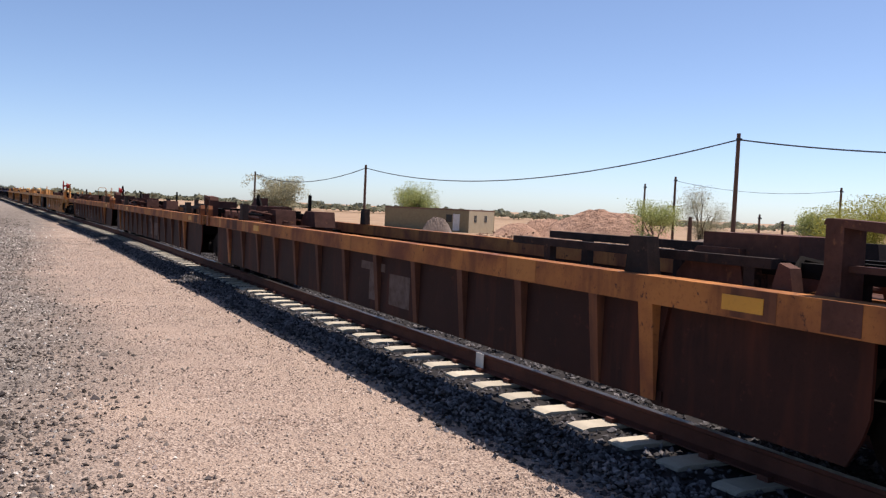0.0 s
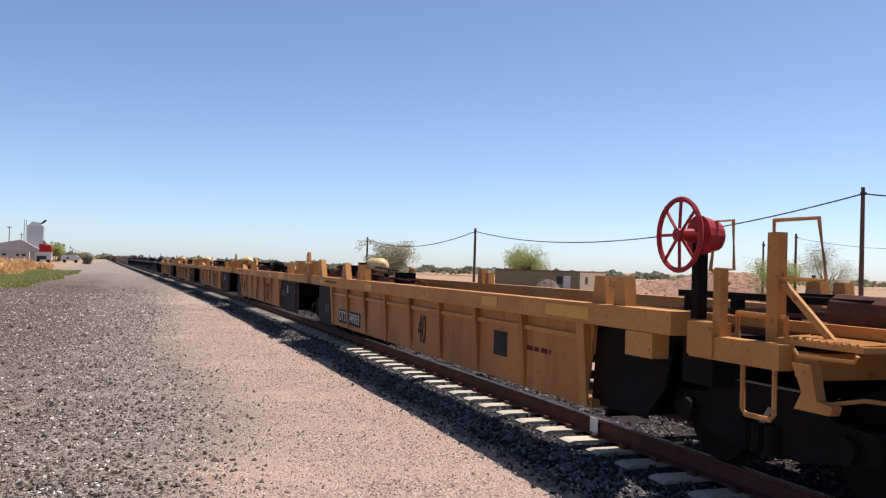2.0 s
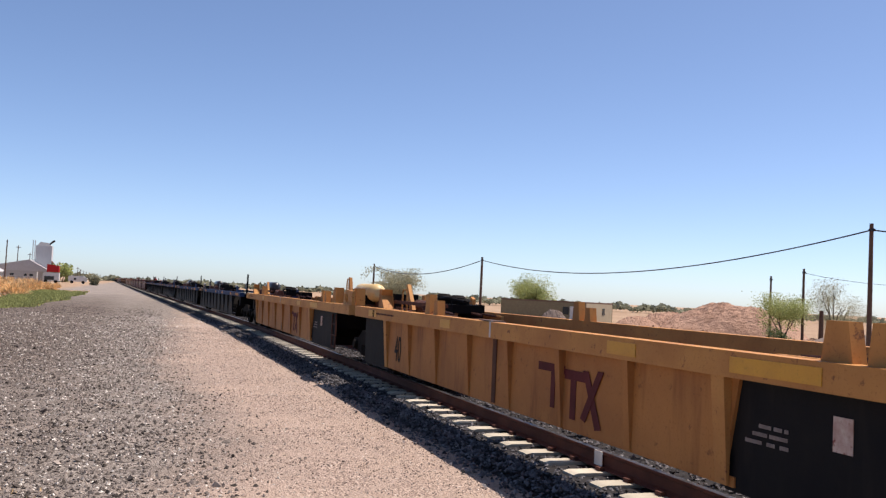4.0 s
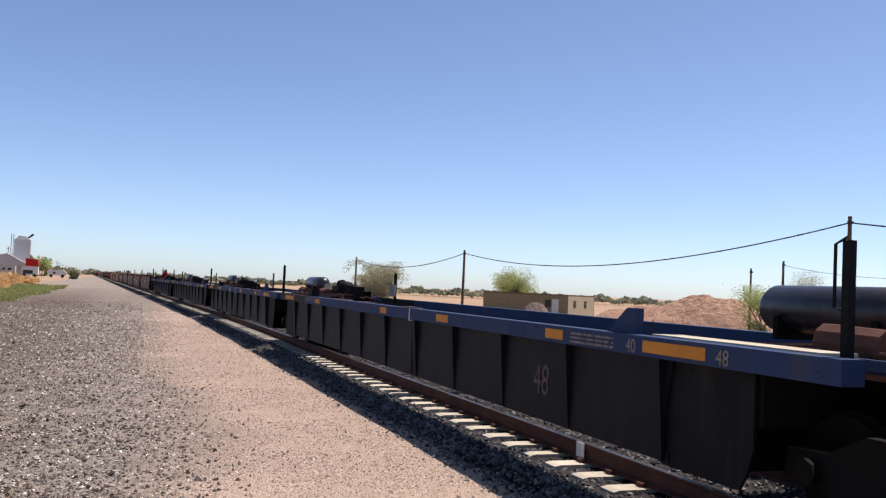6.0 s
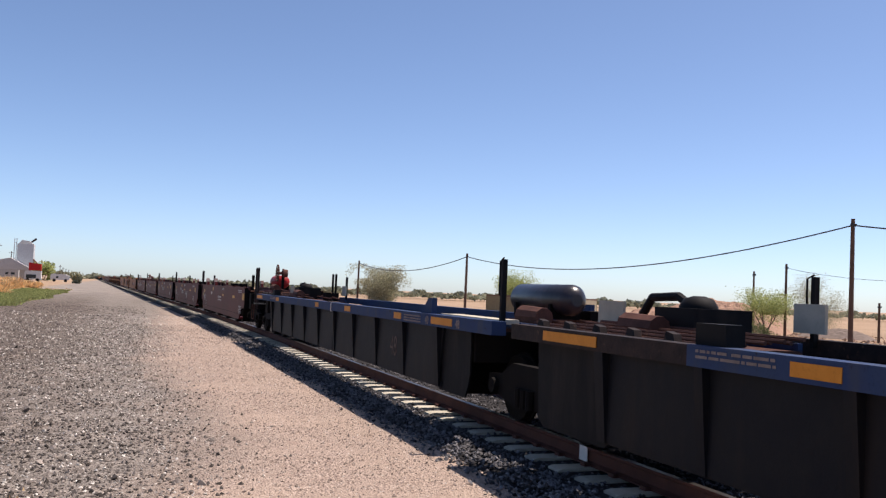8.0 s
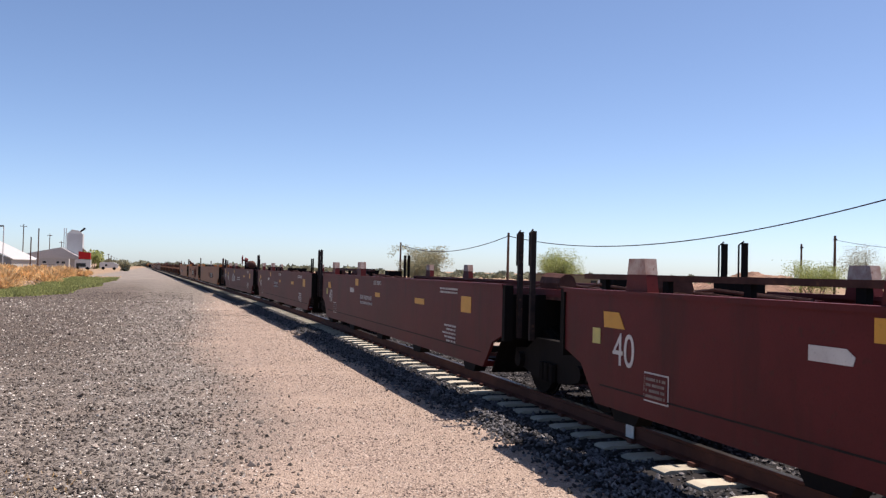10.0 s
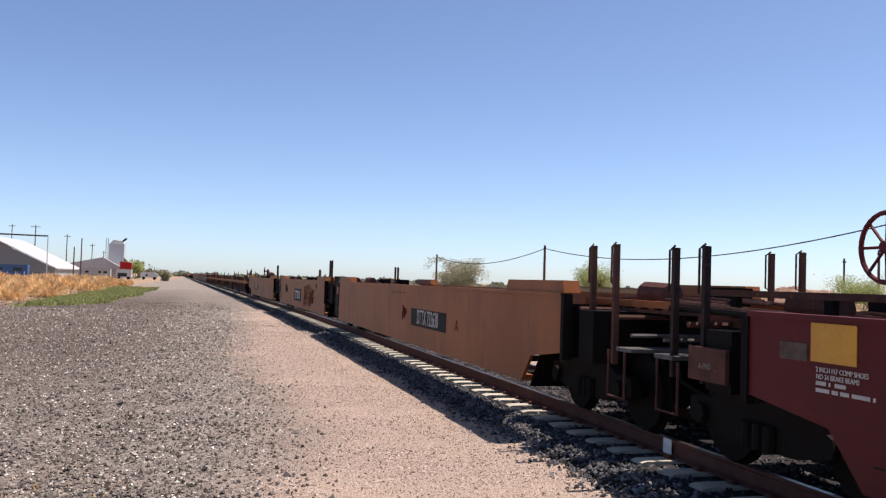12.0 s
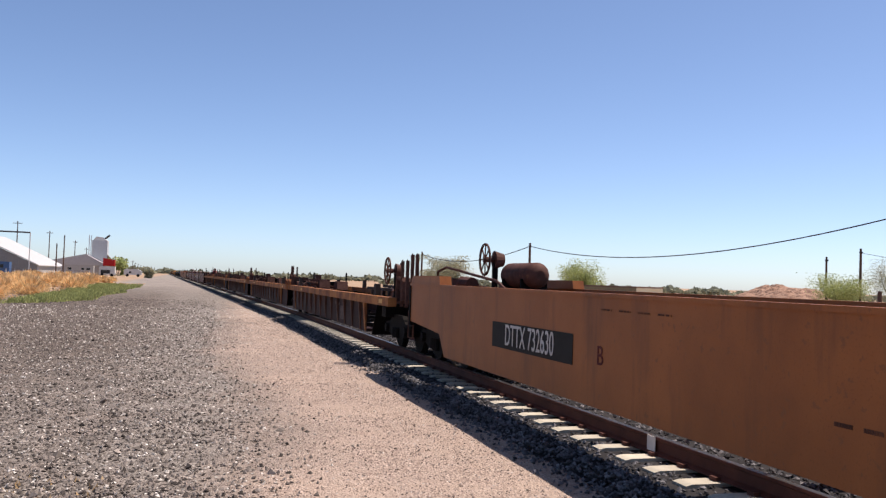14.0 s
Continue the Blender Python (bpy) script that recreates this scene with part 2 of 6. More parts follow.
    strip = math_("MULTIPLY", ramp(math_("ABSOLUTE", math_("SUBTRACT", xs, -1.3), 0.0), 0.9, 0.2), ramp(noi(1.4, 5.0), 0.35, 0.6))
    c = mix(math_("MULTIPLY", strip, 0.45), c, mix(ramp(noi(28.0, 2.0), 0.4, 0.6), (0.14, 0.122, 0.108), (0.42, 0.375, 0.33)))
    far = ramp(math_("ADD", sx.outputs[1], math_("MULTIPLY", wob, 8.0)), 60.0, 120.0)
    c = mix(far, c, mix(ramp(noi(0.3, 4.0), 0.4, 0.65), (0.27, 0.235, 0.205), (0.19, 0.168, 0.15)))
    patch = math_("MULTIPLY", ramp(x, -0.8, -1.6), ramp(sx.outputs[1], 8.4, 7.0))
    c = mix(patch, c, (0.3444, 0.2706, 0.1722))
    c = mix(ramp(x, 9.0, 11.0), c, soil)
    c = mix(ramp(sx.outputs[0], -9.0, -12.0), c, soil)
    c = mix(math_("MULTIPLY", ramp(noi(1.1, 5.0), 0.5, 0.75), 0.28), c, mix(ramp(noi(7.0), 0.4, 0.6), (0.2706, 0.205, 0.164), (0.369, 0.287, 0.2296)))
    L.new(c, b.inputs["Base Color"])
    bp = N.new("ShaderNodeBump")
    bp.inputs["Strength"].default_value, bp.inputs["Distance"].default_value = 0.9, 0.02
    L.new(math_("ADD", d1, math_("MULTIPLY", noi(30.0), 0.8)), bp.inputs["Height"])
    L.new(bp.outputs[0], b.inputs["Normal"])
    return m


M["ground"] = ground_material()

# ---------------------------------------------------------------- mesh helpers
def finish(name, bm, material, bevel=0.0):
    if bevel:
        bmesh.ops.bevel(bm, geom=[e for e in bm.edges if len(e.link_faces) == 2 and e.calc_face_angle(0) > 0.9], offset=bevel, segments=1, affect="EDGES")
    bmesh.ops.recalc_face_normals(bm, faces=bm.faces)
    me = bpy.data.meshes.new(name)
    bm.to_mesh(me)
    bm.free()
    for mm in (material if isinstance(material, (list, tuple)) else [material]):
        me.materials.append(mm)
    return me


def smooth(ob):
    for p in ob.data.polygons:
        p.use_smooth = len(p.vertices) == 4
    return ob


def part(name, bm, material, parent=None, label="", bevel=0.0):
    me = bm if isinstance(bm, bpy.types.Mesh) else finish(name, bm, material, bevel)
    ob = new(name, me)
    ob.parent = parent
    if label:
        tagged(ob, label)
    return ob


def mesh_part(name, me, parent, m=None):
    ob = new(name, me)
    ob.parent = parent
    if m is not None:
        ob.matrix_local = m
    return ob


def box(x0, x1, y0, y1, z0, z1, bm=None):
    bm = bm or bmesh.new()
    v = [bm.verts.new((x, y, z)) for x in (x0, x1) for y in (y0, y1) for z in (z0, z1)]
    for f in ((0, 1, 3, 2), (4, 6, 7, 5), (0, 4, 5, 1), (2, 3, 7, 6), (0, 2, 6, 4), (1, 5, 7, 3)):
        bm.faces.new([v[i] for i in f])
    return bm


def prism(pts, a, b, axis="x", bm=None):
    """A flat outline, pushed from a to b along the axis. Outline in (y, z), (x, z) or (x, y)."""
    bm = bm or bmesh.new()
    def at(p, s):
        return {"x": (s, p[0], p[1]), "y": (p[0], s, p[1]), "z": (p[0], p[1], s)}[axis]
    lo, hi = [bm.verts.new(at(p, a)) for p in pts], [bm.verts.new(at(p, b)) for p in pts]
    bm.faces.new(lo)
    bm.faces.new(hi[::-1])
    for i in range(len(pts)):
        j = (i + 1) % len(pts)
        bm.faces.new((lo[i], lo[j], hi[j], hi[i]))
    return bm


def tube(points, r, n=8, bm=None, caps=True):
    """A round bar along a row of points; r: one radius or one for each point."""
    bm = bm or bmesh.new()
    pts = [Vector(p) for p in points]
    rr = r if isinstance(r, (list, tuple)) else [r] * len(pts)
    rings = []
    for i, p in enumerate(pts):
        d = (pts[min(i + 1, len(pts) - 1)] - pts[max(i - 1, 0)]).normalized()
        s = d.cross(Vector((0, 0, 1)) if abs(d.z) < 0.9 else Vector((1, 0, 0))).normalized()
        u = s.cross(d)
        rings.append([bm.verts.new(p + rr[i] * (s * math.cos(2 * math.pi * k / n) + u * math.sin(2 * math.pi * k / n))) for k in range(n)])
    for a, c in zip(rings, rings[1:]):
        for k in range(n):
            bm.faces.new((a[k], a[(k + 1) % n], c[(k + 1) % n], c[k]))
    if caps:
        bm.faces.new(rings[0][::-1])
        bm.faces.new(rings[-1])
    return bm


def ring(centre, r, thick, axis="x", n=20, bm=None):
    bm = bm or bmesh.new()
    rows = []
    for i in range(n):
        a = 2 * math.pi * i / n
        row = []
        for k in range(6):
            c = 2 * math.pi * k / 6
            q, h = r + thick * math.cos(c), thick * math.sin(c)
            p = {"x": (h, q * math.cos(a), q * math.sin(a)), "z": (q * math.cos(a), q * math.sin(a), h)}[axis]
            row.append(bm.verts.new(Vector(centre) + Vector(p)))
        rows.append(row)
    for i in range(n):
        for k in range(6):
            bm.faces.new((rows[i][k], rows[(i + 1) % n][k], rows[(i + 1) % n][(k + 1) % 6], rows[i][(k + 1) % 6]))
    return bm


def thing(name, label, category, group="", m=None, kind=""):
    ob = new(name)
    ob.empty_display_size = 0.2
    if m is not None:
        ob.matrix_world = m
    return tagged(ob, label, category, group, kind)


def lettering(text, size, material, parent, x, y, z, sx=1.0):
    """Painted characters on the side that faces the road (towards -x), reading towards -y."""
    cu = bpy.data.curves.new("lettering", "FONT")
    cu.body, cu.size, cu.extrude, cu.align_x, cu.align_y = text, size, 0.002, "CENTER", "CENTER"
    cu.materials.append(material)
    ob = new("lettering", cu)
    ob.parent = parent
    ob.matrix_local = Matrix.Translation((x, y, z)) @ Euler((radians(90), 0, radians(-90))).to_matrix().to_4x4() @ Matrix.Diagonal((sx, 1, 1, 1))
    return ob


def stencil(y0, y1, z, h, x, material, parent, seed=1):
    """A line of small unreadable stencilled characters as short bars."""
    rng = random.Random(seed)
    bm = bmesh.new()
    y = y1
    while y > y0:
        w = h * rng.uniform(0.45, 0.7)
        if rng.random() < 0.84:
            box(x - 0.005, x, y - w, y, z, z + h, bm)
        y -= w + h * 0.22
    return tagged(part("stencil_line", bm, material, parent), kind="stuff")


def plate(name, y0, y1, z0, z1, x, material, parent, label="", depth=0.006):
    return part(name, box(x - depth, x, y0, y1, z0, z1), material, parent, label)


# ---------------------------------------------------------------- the line of the track
TRACK_X, RAIL_Z = 5.70, 0.29
BEND_Y, BEND_R, BEND_A = 25.0, 900.0, radians(1.65)


def along(s):
    """x, y and heading (degrees about z) of the track's middle, s metres on from beside the camera: straight, then a slight bend to the left."""
    if s <= BEND_Y:
        return TRACK_X, s, 0.0
    a = min((s - BEND_Y) / BEND_R, BEND_A)
    x, y = TRACK_X - BEND_R * (1 - math.cos(a)), BEND_Y + BEND_R * math.sin(a)
    rest = s - BEND_Y - BEND_A * BEND_R
    if rest > 0:
        x, y = x - rest * math.sin(a), y + rest * math.cos(a)
    return x, y, math.degrees(a)


def swept(name, profile, stations, material, parent=None, offset=0.0):
    """A profile in (x, z) drawn along the track."""
    bm = bmesh.new()
    rows = []
    for s in stations:
        x, y, h = along(s)
        c, sn = math.cos(radians(h)), math.sin(radians(h))
        rows.append([bm.verts.new((x + (px + offset) * c, y + (px + offset) * sn, pz)) for px, pz in profile])
    n = len(profile)
    for a, b in zip(rows, rows[1:]):
        for k in range(n - 1):
            bm.faces.new((a[k], a[k + 1], b[k + 1], b[k]))
    return bm


STATIONS = [-60, -30, 0, 25] + [25 + 2.6 * k for k in range(1, 11)] + [60, 100, 200, 400, 800, 1400]

# ---------------------------------------------------------------- ground
def height(x, y):
    h = 0.03 * noise.noise((x * 0.5, y * 0.5, 0.0)) if abs(y) < 60 and -12 < x < 12 else 0.0
    if x > 10:
        h -= 1.0 * min(1.0, (x - 10) / 45.0)
    return h


def build_ground():
    xs = [-3000, -1200, -500, -200, -90, -45, -25, -15] + [-10 + 0.5 * k for k in range(40)] + [10 + 5 * k for k in range(12)] + [75, 100, 150, 250, 500, 1200, 3000]
    ys = [-600, -200, -60, -20, -6] + [-3 + 0.75 * k for k in range(60)] + [44, 50, 60, 75, 100, 140, 200, 300, 500, 900, 1600, 2600, 4000]
    me = bpy.data.meshes.new("ground")
    verts = [(x, y, height(x, y)) for y in ys for x in xs]
    w = len(xs)
    faces = [(j * w + i, j * w + i + 1, (j + 1) * w + i + 1, (j + 1) * w + i) for j in range(len(ys) - 1) for i in range(w - 1)]
    me.from_pydata(verts, [], faces)
    me.materials.append(M["ground"])
    for p in me.polygons:
        p.use_smooth = True
    tagged(new("ground", me), "pink and grey gravel ground running into desert soil", "ground", kind="structure")


build_ground()


def stones(name, material, spots, label, category, kind="stuff"):
    """Many small angular stones as one mesh. spots: x, y, z, radius."""
    rng = np.random.default_rng(len(spots))
    base = np.array([(1, 0, 0), (-1, 0, 0), (0, 1, 0), (0, -1, 0), (0, 0, 1), (0, 0, -1)], float)
    tri = np.array([(0, 2, 4), (2, 1, 4), (1, 3, 4), (3, 0, 4), (2, 0, 5), (1, 2, 5), (3, 1, 5), (0, 3, 5)])
    n = len(spots)
    sp = np.asarray(spots, float)
    v = np.repeat(base[None], n, 0) * rng.uniform(0.6, 1.25, (n, 6, 1)) + rng.normal(0, 0.16, (n, 6, 3))
    a, tl = rng.uniform(0, 6.28, n), rng.uniform(-0.6, 0.6, n)
    c, s = np.cos(a), np.sin(a)
    v = np.stack([v[..., 0] * c[:, None] - v[..., 1] * s[:, None], v[..., 0] * s[:, None] + v[..., 1] * c[:, None], v[..., 2] * rng.uniform(0.55, 0.95, (n, 1)) + v[..., 0] * tl[:, None]], -1)
    v = v * sp[:, None, 3:4] + sp[:, None, :3]
    f = (tri[None] + 6 * np.arange(n)[:, None, None]).reshape(-1, 3)
    me = bpy.data.meshes.new(name)
    me.from_pydata(v.reshape(-1, 3).tolist(), [], f.tolist())
    me.materials.append(material)
    return tagged(new(name, me), label, category, kind=kind)


# ---------------------------------------------------------------- track
def build_track():
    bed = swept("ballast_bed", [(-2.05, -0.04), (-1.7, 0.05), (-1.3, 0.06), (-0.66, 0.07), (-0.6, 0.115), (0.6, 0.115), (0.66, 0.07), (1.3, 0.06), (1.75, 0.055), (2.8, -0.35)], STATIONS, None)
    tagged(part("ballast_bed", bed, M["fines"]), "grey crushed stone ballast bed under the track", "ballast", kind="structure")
    tr = thing("railway_track", "single railway track with rusty rails on concrete sleepers", "track", kind="structure")
    web = [(-0.075, 0), (-0.075, 0.012), (-0.012, 0.035), (-0.012, 0.135), (-0.036, 0.15), (-0.036, 0.176), (0.036, 0.176), (0.036, 0.15), (0.012, 0.135), (0.012, 0.035), (0.075, 0.012), (0.075, 0)]
    for side in (-0.755, 0.755):
        prof = [(px, pz * 1.05 + RAIL_Z - 0.187) for px, pz in web]
        r = part("rail", swept("rail", prof, STATIONS, None, offset=side), M["rail"], tr)
        part("rail_head", swept("rail_head", [(-0.034, RAIL_Z - 0.003), (-0.03, RAIL_Z + 0.001), (0.03, RAIL_Z + 0.001), (0.034, RAIL_Z - 0.003)], STATIONS, None, offset=side), M["railtop"], r, "wheel-polished steel rail head")
    part("rail_marker", box(TRACK_X - 0.755 - 0.045, TRACK_X - 0.755 - 0.0365, 8.55, 8.72, RAIL_Z - 0.17, RAIL_Z - 0.003), M["white"], tr, "white painted mark on the rail")
    prof = [(-1.24, 0.0), (-1.24, 0.085), (-1.17, 0.10), (1.17, 0.10), (1.24, 0.085), (1.24, 0.0)]
    me = finish("sleeper", prism([(p[0], p[1]) for p in prof], -0.12, 0.12, "y"), M["sleeper"], 0.012)
    clip = finish("rail_clip", box(-0.03, 0.03, -0.05, 0.05, 0, 0.04), M["rail"], 0.01)
    for k in range(240):
        s = 0.3 + 0.585 * k
        x, y, h = along(s)
        sl = mesh_part("sleeper", me, tr, pose(x, y, 0.0, 0, 0, h + random.uniform(-0.5, 0.5)))
        if k < 45:
            for cx in (-0.86, -0.65):
                mesh_part("rail_clip", clip, sl, pose(cx, 0, 0.10))
    rest = bmesh.new()
    for k in range(240, 900):
        x, y, h = along(0.3 + 0.585 * k)
        box(x - 1.29, x + 1.29, y - 0.12, y + 0.12, 0.0, 0.10, rest)
    tagged(part("far_sleepers", rest, M["sleeper"], tr, "row of distant concrete sleepers"), kind="stuff")
    rng = np.random.default_rng(3)
    sp = []
    for i in range(34000):
        s = 2.0 + 46.0 * rng.random() ** 1.7
        x, y, h = along(s)
        u = rng.uniform(-2.0, 1.5)
        if rng.random() < 0.35:
            u = rng.normal(-1.75, 0.22)
        ph = (s - 0.3) / 0.585
        inner = abs(u) < 0.64
        on = not inner and abs(ph - round(ph)) * 0.585 < 0.14 and abs(u) < 1.3
        if abs(abs(u) - 0.755) < 0.1:
            continue
        z = 0.035 if on else 0.118 if inner else 0.065
        if on and rng.random() < 0.97:
            continue
        if u < -2.35:
            continue
        if u < -1.75:
            z = max(0.0, 0.06 - 0.09 * (-1.75 - u) / 0.3)
        sp.append((x + u, y, z + rng.uniform(-0.01, 0.02), rng.uniform(0.014, 0.036)))
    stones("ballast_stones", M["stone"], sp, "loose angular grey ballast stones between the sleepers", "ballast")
    sp, sg = [], []
    for i in range(95000):
        y = 4.5 + 34.0 * rng.random() ** 1.8
        grey = rng.random() < 0.62
        edge = min(3.4, max(-0.38 * y, 0.05 * y - 0.3 + 0.7 * math.exp(-((y - 12.0) / 5.0) ** 2) + rng.normal(0, 0.5)))
        x = rng.uniform(-0.42 * y, edge) if grey else rng.uniform(edge, 3.6)
        r = 0.007 + 0.024 * rng.random() ** 2.2 if grey else 0.004 + 0.011 * rng.random() ** 2.5
        if rng.random() < 0.012:
            r *= 2.0
        (sg if grey else sp).append((x, y, height(x, y) + r * 0.25, r))
    for i in range(9000):
        y = rng.uniform(18.0, 62.0)
        x = rng.uniform(-0.24 * y, 0.03 * y)
        sg.append((x, y, height(x, y), rng.uniform(0.014, 0.032) * (0.7 + y / 60.0)))
    white = []
    for i in range(12000):
        y = 4.5 + 44.0 * rng.random() ** 1.5
        grey = rng.random() < 0.7
        edge = min(3.4, max(-0.38 * y, 0.05 * y - 0.3 + 0.7 * math.exp(-((y - 12.0) / 5.0) ** 2) + rng.normal(0, 0.5)))
        x = rng.uniform(-0.42 * y, edge) if grey else rng.uniform(edge, 3.6)
        r = (rng.uniform(0.008, 0.022) if grey else rng.uniform(0.005, 0.010)) * (0.8 + y / 40.0)
        white.append((x, y, height(x, y) + r * 0.3, r))
    stones("pale_stones", M["pale"], white, "pale quartz chips among the gravel", "gravel")
    stones("gravel_stones", M["pebble"], sp, "scattered loose pink gravel", "gravel")
    stones("coarse_stones", M["coarse"], sg, "coarse loose grey crushed stones", "gravel")


build_track()

# ---------------------------------------------------------------- the train
def bogie(parent, y):
    """A two-axle freight truck: side frames, wheels, axles, bolster and springs."""
    b = part("bogie", box(-1.0, 1.0, y - 0.2, y + 0.2, 0.42, 0.62), M["under"], parent, "grimy black two-axle freight truck", 0.02)
    outline = [(-1.15, 0.40), (-1.12, 0.60), (-0.75, 0.62), (-0.42, 0.78), (0.42, 0.78), (0.75, 0.62), (1.12, 0.60), (1.15, 0.40), (0.85, 0.36), (0.45, 0.28), (-0.45, 0.28), (-0.85, 0.36)]
    for s in (-1, 1):
        part("side_frame", prism([(y + p, z) for p, z in outline], s * 0.98, s * 1.10, "x"), M["under"], b, bevel=0.015)
        for k in (-0.15, 0.0, 0.15):
            part("spring", tube([(s * 1.12, y + k, 0.28), (s * 1.12, y + k, 0.5)], 0.06, 8), M["under"], b)
    for a in (-0.89, 0.89):
        part("axle", tube([(-1.12, y + a, 0.43), (1.12, y + a, 0.43)], 0.08, 8), M["under"], b)
        for s in (-1, 1):
            w = tube([(s * 0.69, y + a, 0.43), (s * 0.72, y + a, 0.43), (s * 0.721, y + a, 0.43), (s * 0.81, y + a, 0.43)], [0.455, 0.455, 0.425, 0.42], 20)
            part("wheel", w, M["under"], b)
            part("bearing_cap", tube([(s * 1.10, y + a, 0.46), (s * 1.17, y + a, 0.46)], 0.1, 8), M["under"], b)
    return b


def brake_stand(parent, x, y, z, material, wheel_out=-1, gear="gear_red"):
    st = part("brake_stand", box(x - 0.04, x + 0.05, y - 0.045, y + 0.045, z, z + 0.62), M["under"], parent, "hand brake with a spoked wheel on a post", 0.01)
    part("brake_gearbox", tube([(x - 0.02, y, z + 0.68), (x + 0.16, y, z + 0.68)], [0.17, 0.12], 16), M[gear], st, "domed brake gear housing")
    wx = x + wheel_out * 0.2
    paint = M[gear] if wheel_out < 0 else M["under"]
    w = part("brake_wheel", ring((wx, y, z + 0.68), 0.29, 0.022, n=28), paint, parent, "spoked hand brake wheel")
    for k in range(8):
        a = math.pi * k / 4
        part("spoke", tube([(wx, y, z + 0.68), (wx + 0.01, y + 0.29 * math.cos(a), z + 0.68 + 0.29 * math.sin(a))], 0.014, 5), paint, w)
    part("hub", tube([(wx - 0.03, y, z + 0.68), (x + 0.05, y, z + 0.68)], 0.055, 10), paint, w)


def tank(parent, y, z, material, x=0.0, l=1.15, r=0.21, name="air_tank"):
    h = l / 2
    t = tube([(x, y - h, z), (x, y - h + 0.05, z), (x, y - h + 0.14, z), (x, y + h - 0.14, z), (x, y + h - 0.05, z), (x, y + h, z)], [0.08, r * 0.75, r, r, r * 0.75, 0.08], 24)
    ob = smooth(part(name, t, material, parent, "horizontal brake air tank with domed ends"))
    for k in (-0.3, 0.3):
        part("tank_strap", box(x - r - 0.02, x + r + 0.02, y + k * l - 0.03, y + k * l + 0.03, z - r - 0.06, z - r * 0.3), M["under"], ob)


def hoop(parent, x, y, z, w, h, material, axis="y", r=0.017):
    d = (lambda q: (x, y + q, 0)) if axis == "y" else (lambda q: (x + q, y, 0))
    pts = [(*d(-w / 2)[:2], z), (*d(-w / 2)[:2], z + h - 0.05), (*d(-w / 2 + 0.05)[:2], z + h), (*d(w / 2 - 0.05)[:2], z + h), (*d(w / 2)[:2], z + h - 0.05), (*d(w / 2)[:2], z)]
    return part("grab_rail", tube(pts, r, 6), material, parent)


def upright(parent, x, y, z0, z1, material, hook=0.12):
    p = part("upright_post", box(x - 0.032, x + 0.032, y - 0.028, y + 0.028, z0, z1), material, parent, "tall upright steel guide post", 0.012)
    part("post_handle", tube([(x, y + 0.03, z1 - 0.46), (x, y + hook, z1 - 0.44), (x, y + hook, z1 - 0.02), (x, y + 0.02, z1 + 0.02)], 0.012, 5), material, p)


def ladder(parent, x, y, z0, z1, material, w=0.38):
    b = tube([(x, y - w / 2, z0), (x, y - w / 2, z1)], 0.02, 6)
    tube([(x, y + w / 2, z0), (x, y + w / 2, z1)], 0.02, 6, b)
    for k in range(3):
        z = z0 + (z1 - z0) * (k + 0.1) / 3
        tube([(x, y - w / 2, z), (x, y + w / 2, z)], 0.016, 6, b)
    part("step_ladder", b, material, parent)


def well_floor(u, L, f0, r0, mat_):
    """Open floor: bottom sills, cross bearers, and the sloped sheets at both ends of the well."""
    for s in (-1, 1):
        part("bottom_sill", box(s * 1.18, s * 1.36, f0, L - r0, 0.27, 0.35), mat_, u, bevel=0.01)
    n = 7
    # Bearers and end sheets coloured black for the shade beneath the car.
    for k in range(n):
        y = f0 + 0.5 + (L - r0 - f0 - 1.0) * k / (n - 1)
        w = 0.28 if k in (0, n - 1, n // 2) else 0.10
        part("cross_bearer", box(-1.18, 1.18, y - w / 2, y + w / 2, 0.25, 0.35), M["under"], u)
    for y, d in ((f0 - 0.05, 1), (L - r0 + 0.05, -1)):
        part("well_end_sheet", prism([(y, 0.2), (y - d * 0.55, 0.95), (y - d * 0.59, 0.95), (y - d * 0.05, 0.2)], -1.25, 1.25, "x"), M["under"], u)


def deck(u, y0, y1, z, mat_, seed):
    """End platform over the truck with its middle beam, brake pipes, valves and grating."""
    rng = random.Random(seed)
    part("centre_sill", box(-0.34, 0.34, y0, y1, 0.68, z - 0.10), M["under"], u, bevel=0.02)
    part("body_bolster", box(-1.3, 1.3, (y0 + y1) / 2 - 0.2, (y0 + y1) / 2 + 0.2, 0.72, z - 0.12), M["under"], u, bevel=0.02)
    p = part("end_platform", box(-0.78, 0.78, y0, y1, z - 0.12, z - 0.06), M["rustmetal"], u, bevel=0.008)
    for k in range(4):
        x = (-0.6, -0.25, 0.3, 0.55)[k]
        part("brake_pipe", tube([(x, y0 - 0.1, z + 0.02), (x, y0 + (y1 - y0) * 0.5, z + 0.05 + 0.04 * rng.random()), (x + 0.1, y1, z)], 0.022, 6), M["rustmetal"], p)
    part("brake_valve", box(0.35, 0.75, y0 + 0.9, y0 + 1.3, z - 0.06, z + 0.2), M["under"], p, bevel=0.04)
    part("brake_cylinder", tube([(-0.5, y0 + 0.6, z + 0.1), (-0.5, y0 + 1.2, z + 0.1)], [0.13, 0.15], 10), M["rustmetal"], p)
    for x in (-0.75, 0.75):
        part("kick_angle", box(x - 0.03, x + 0.03, y0, y1, z - 0.08, z + 0.02), mat_, p)


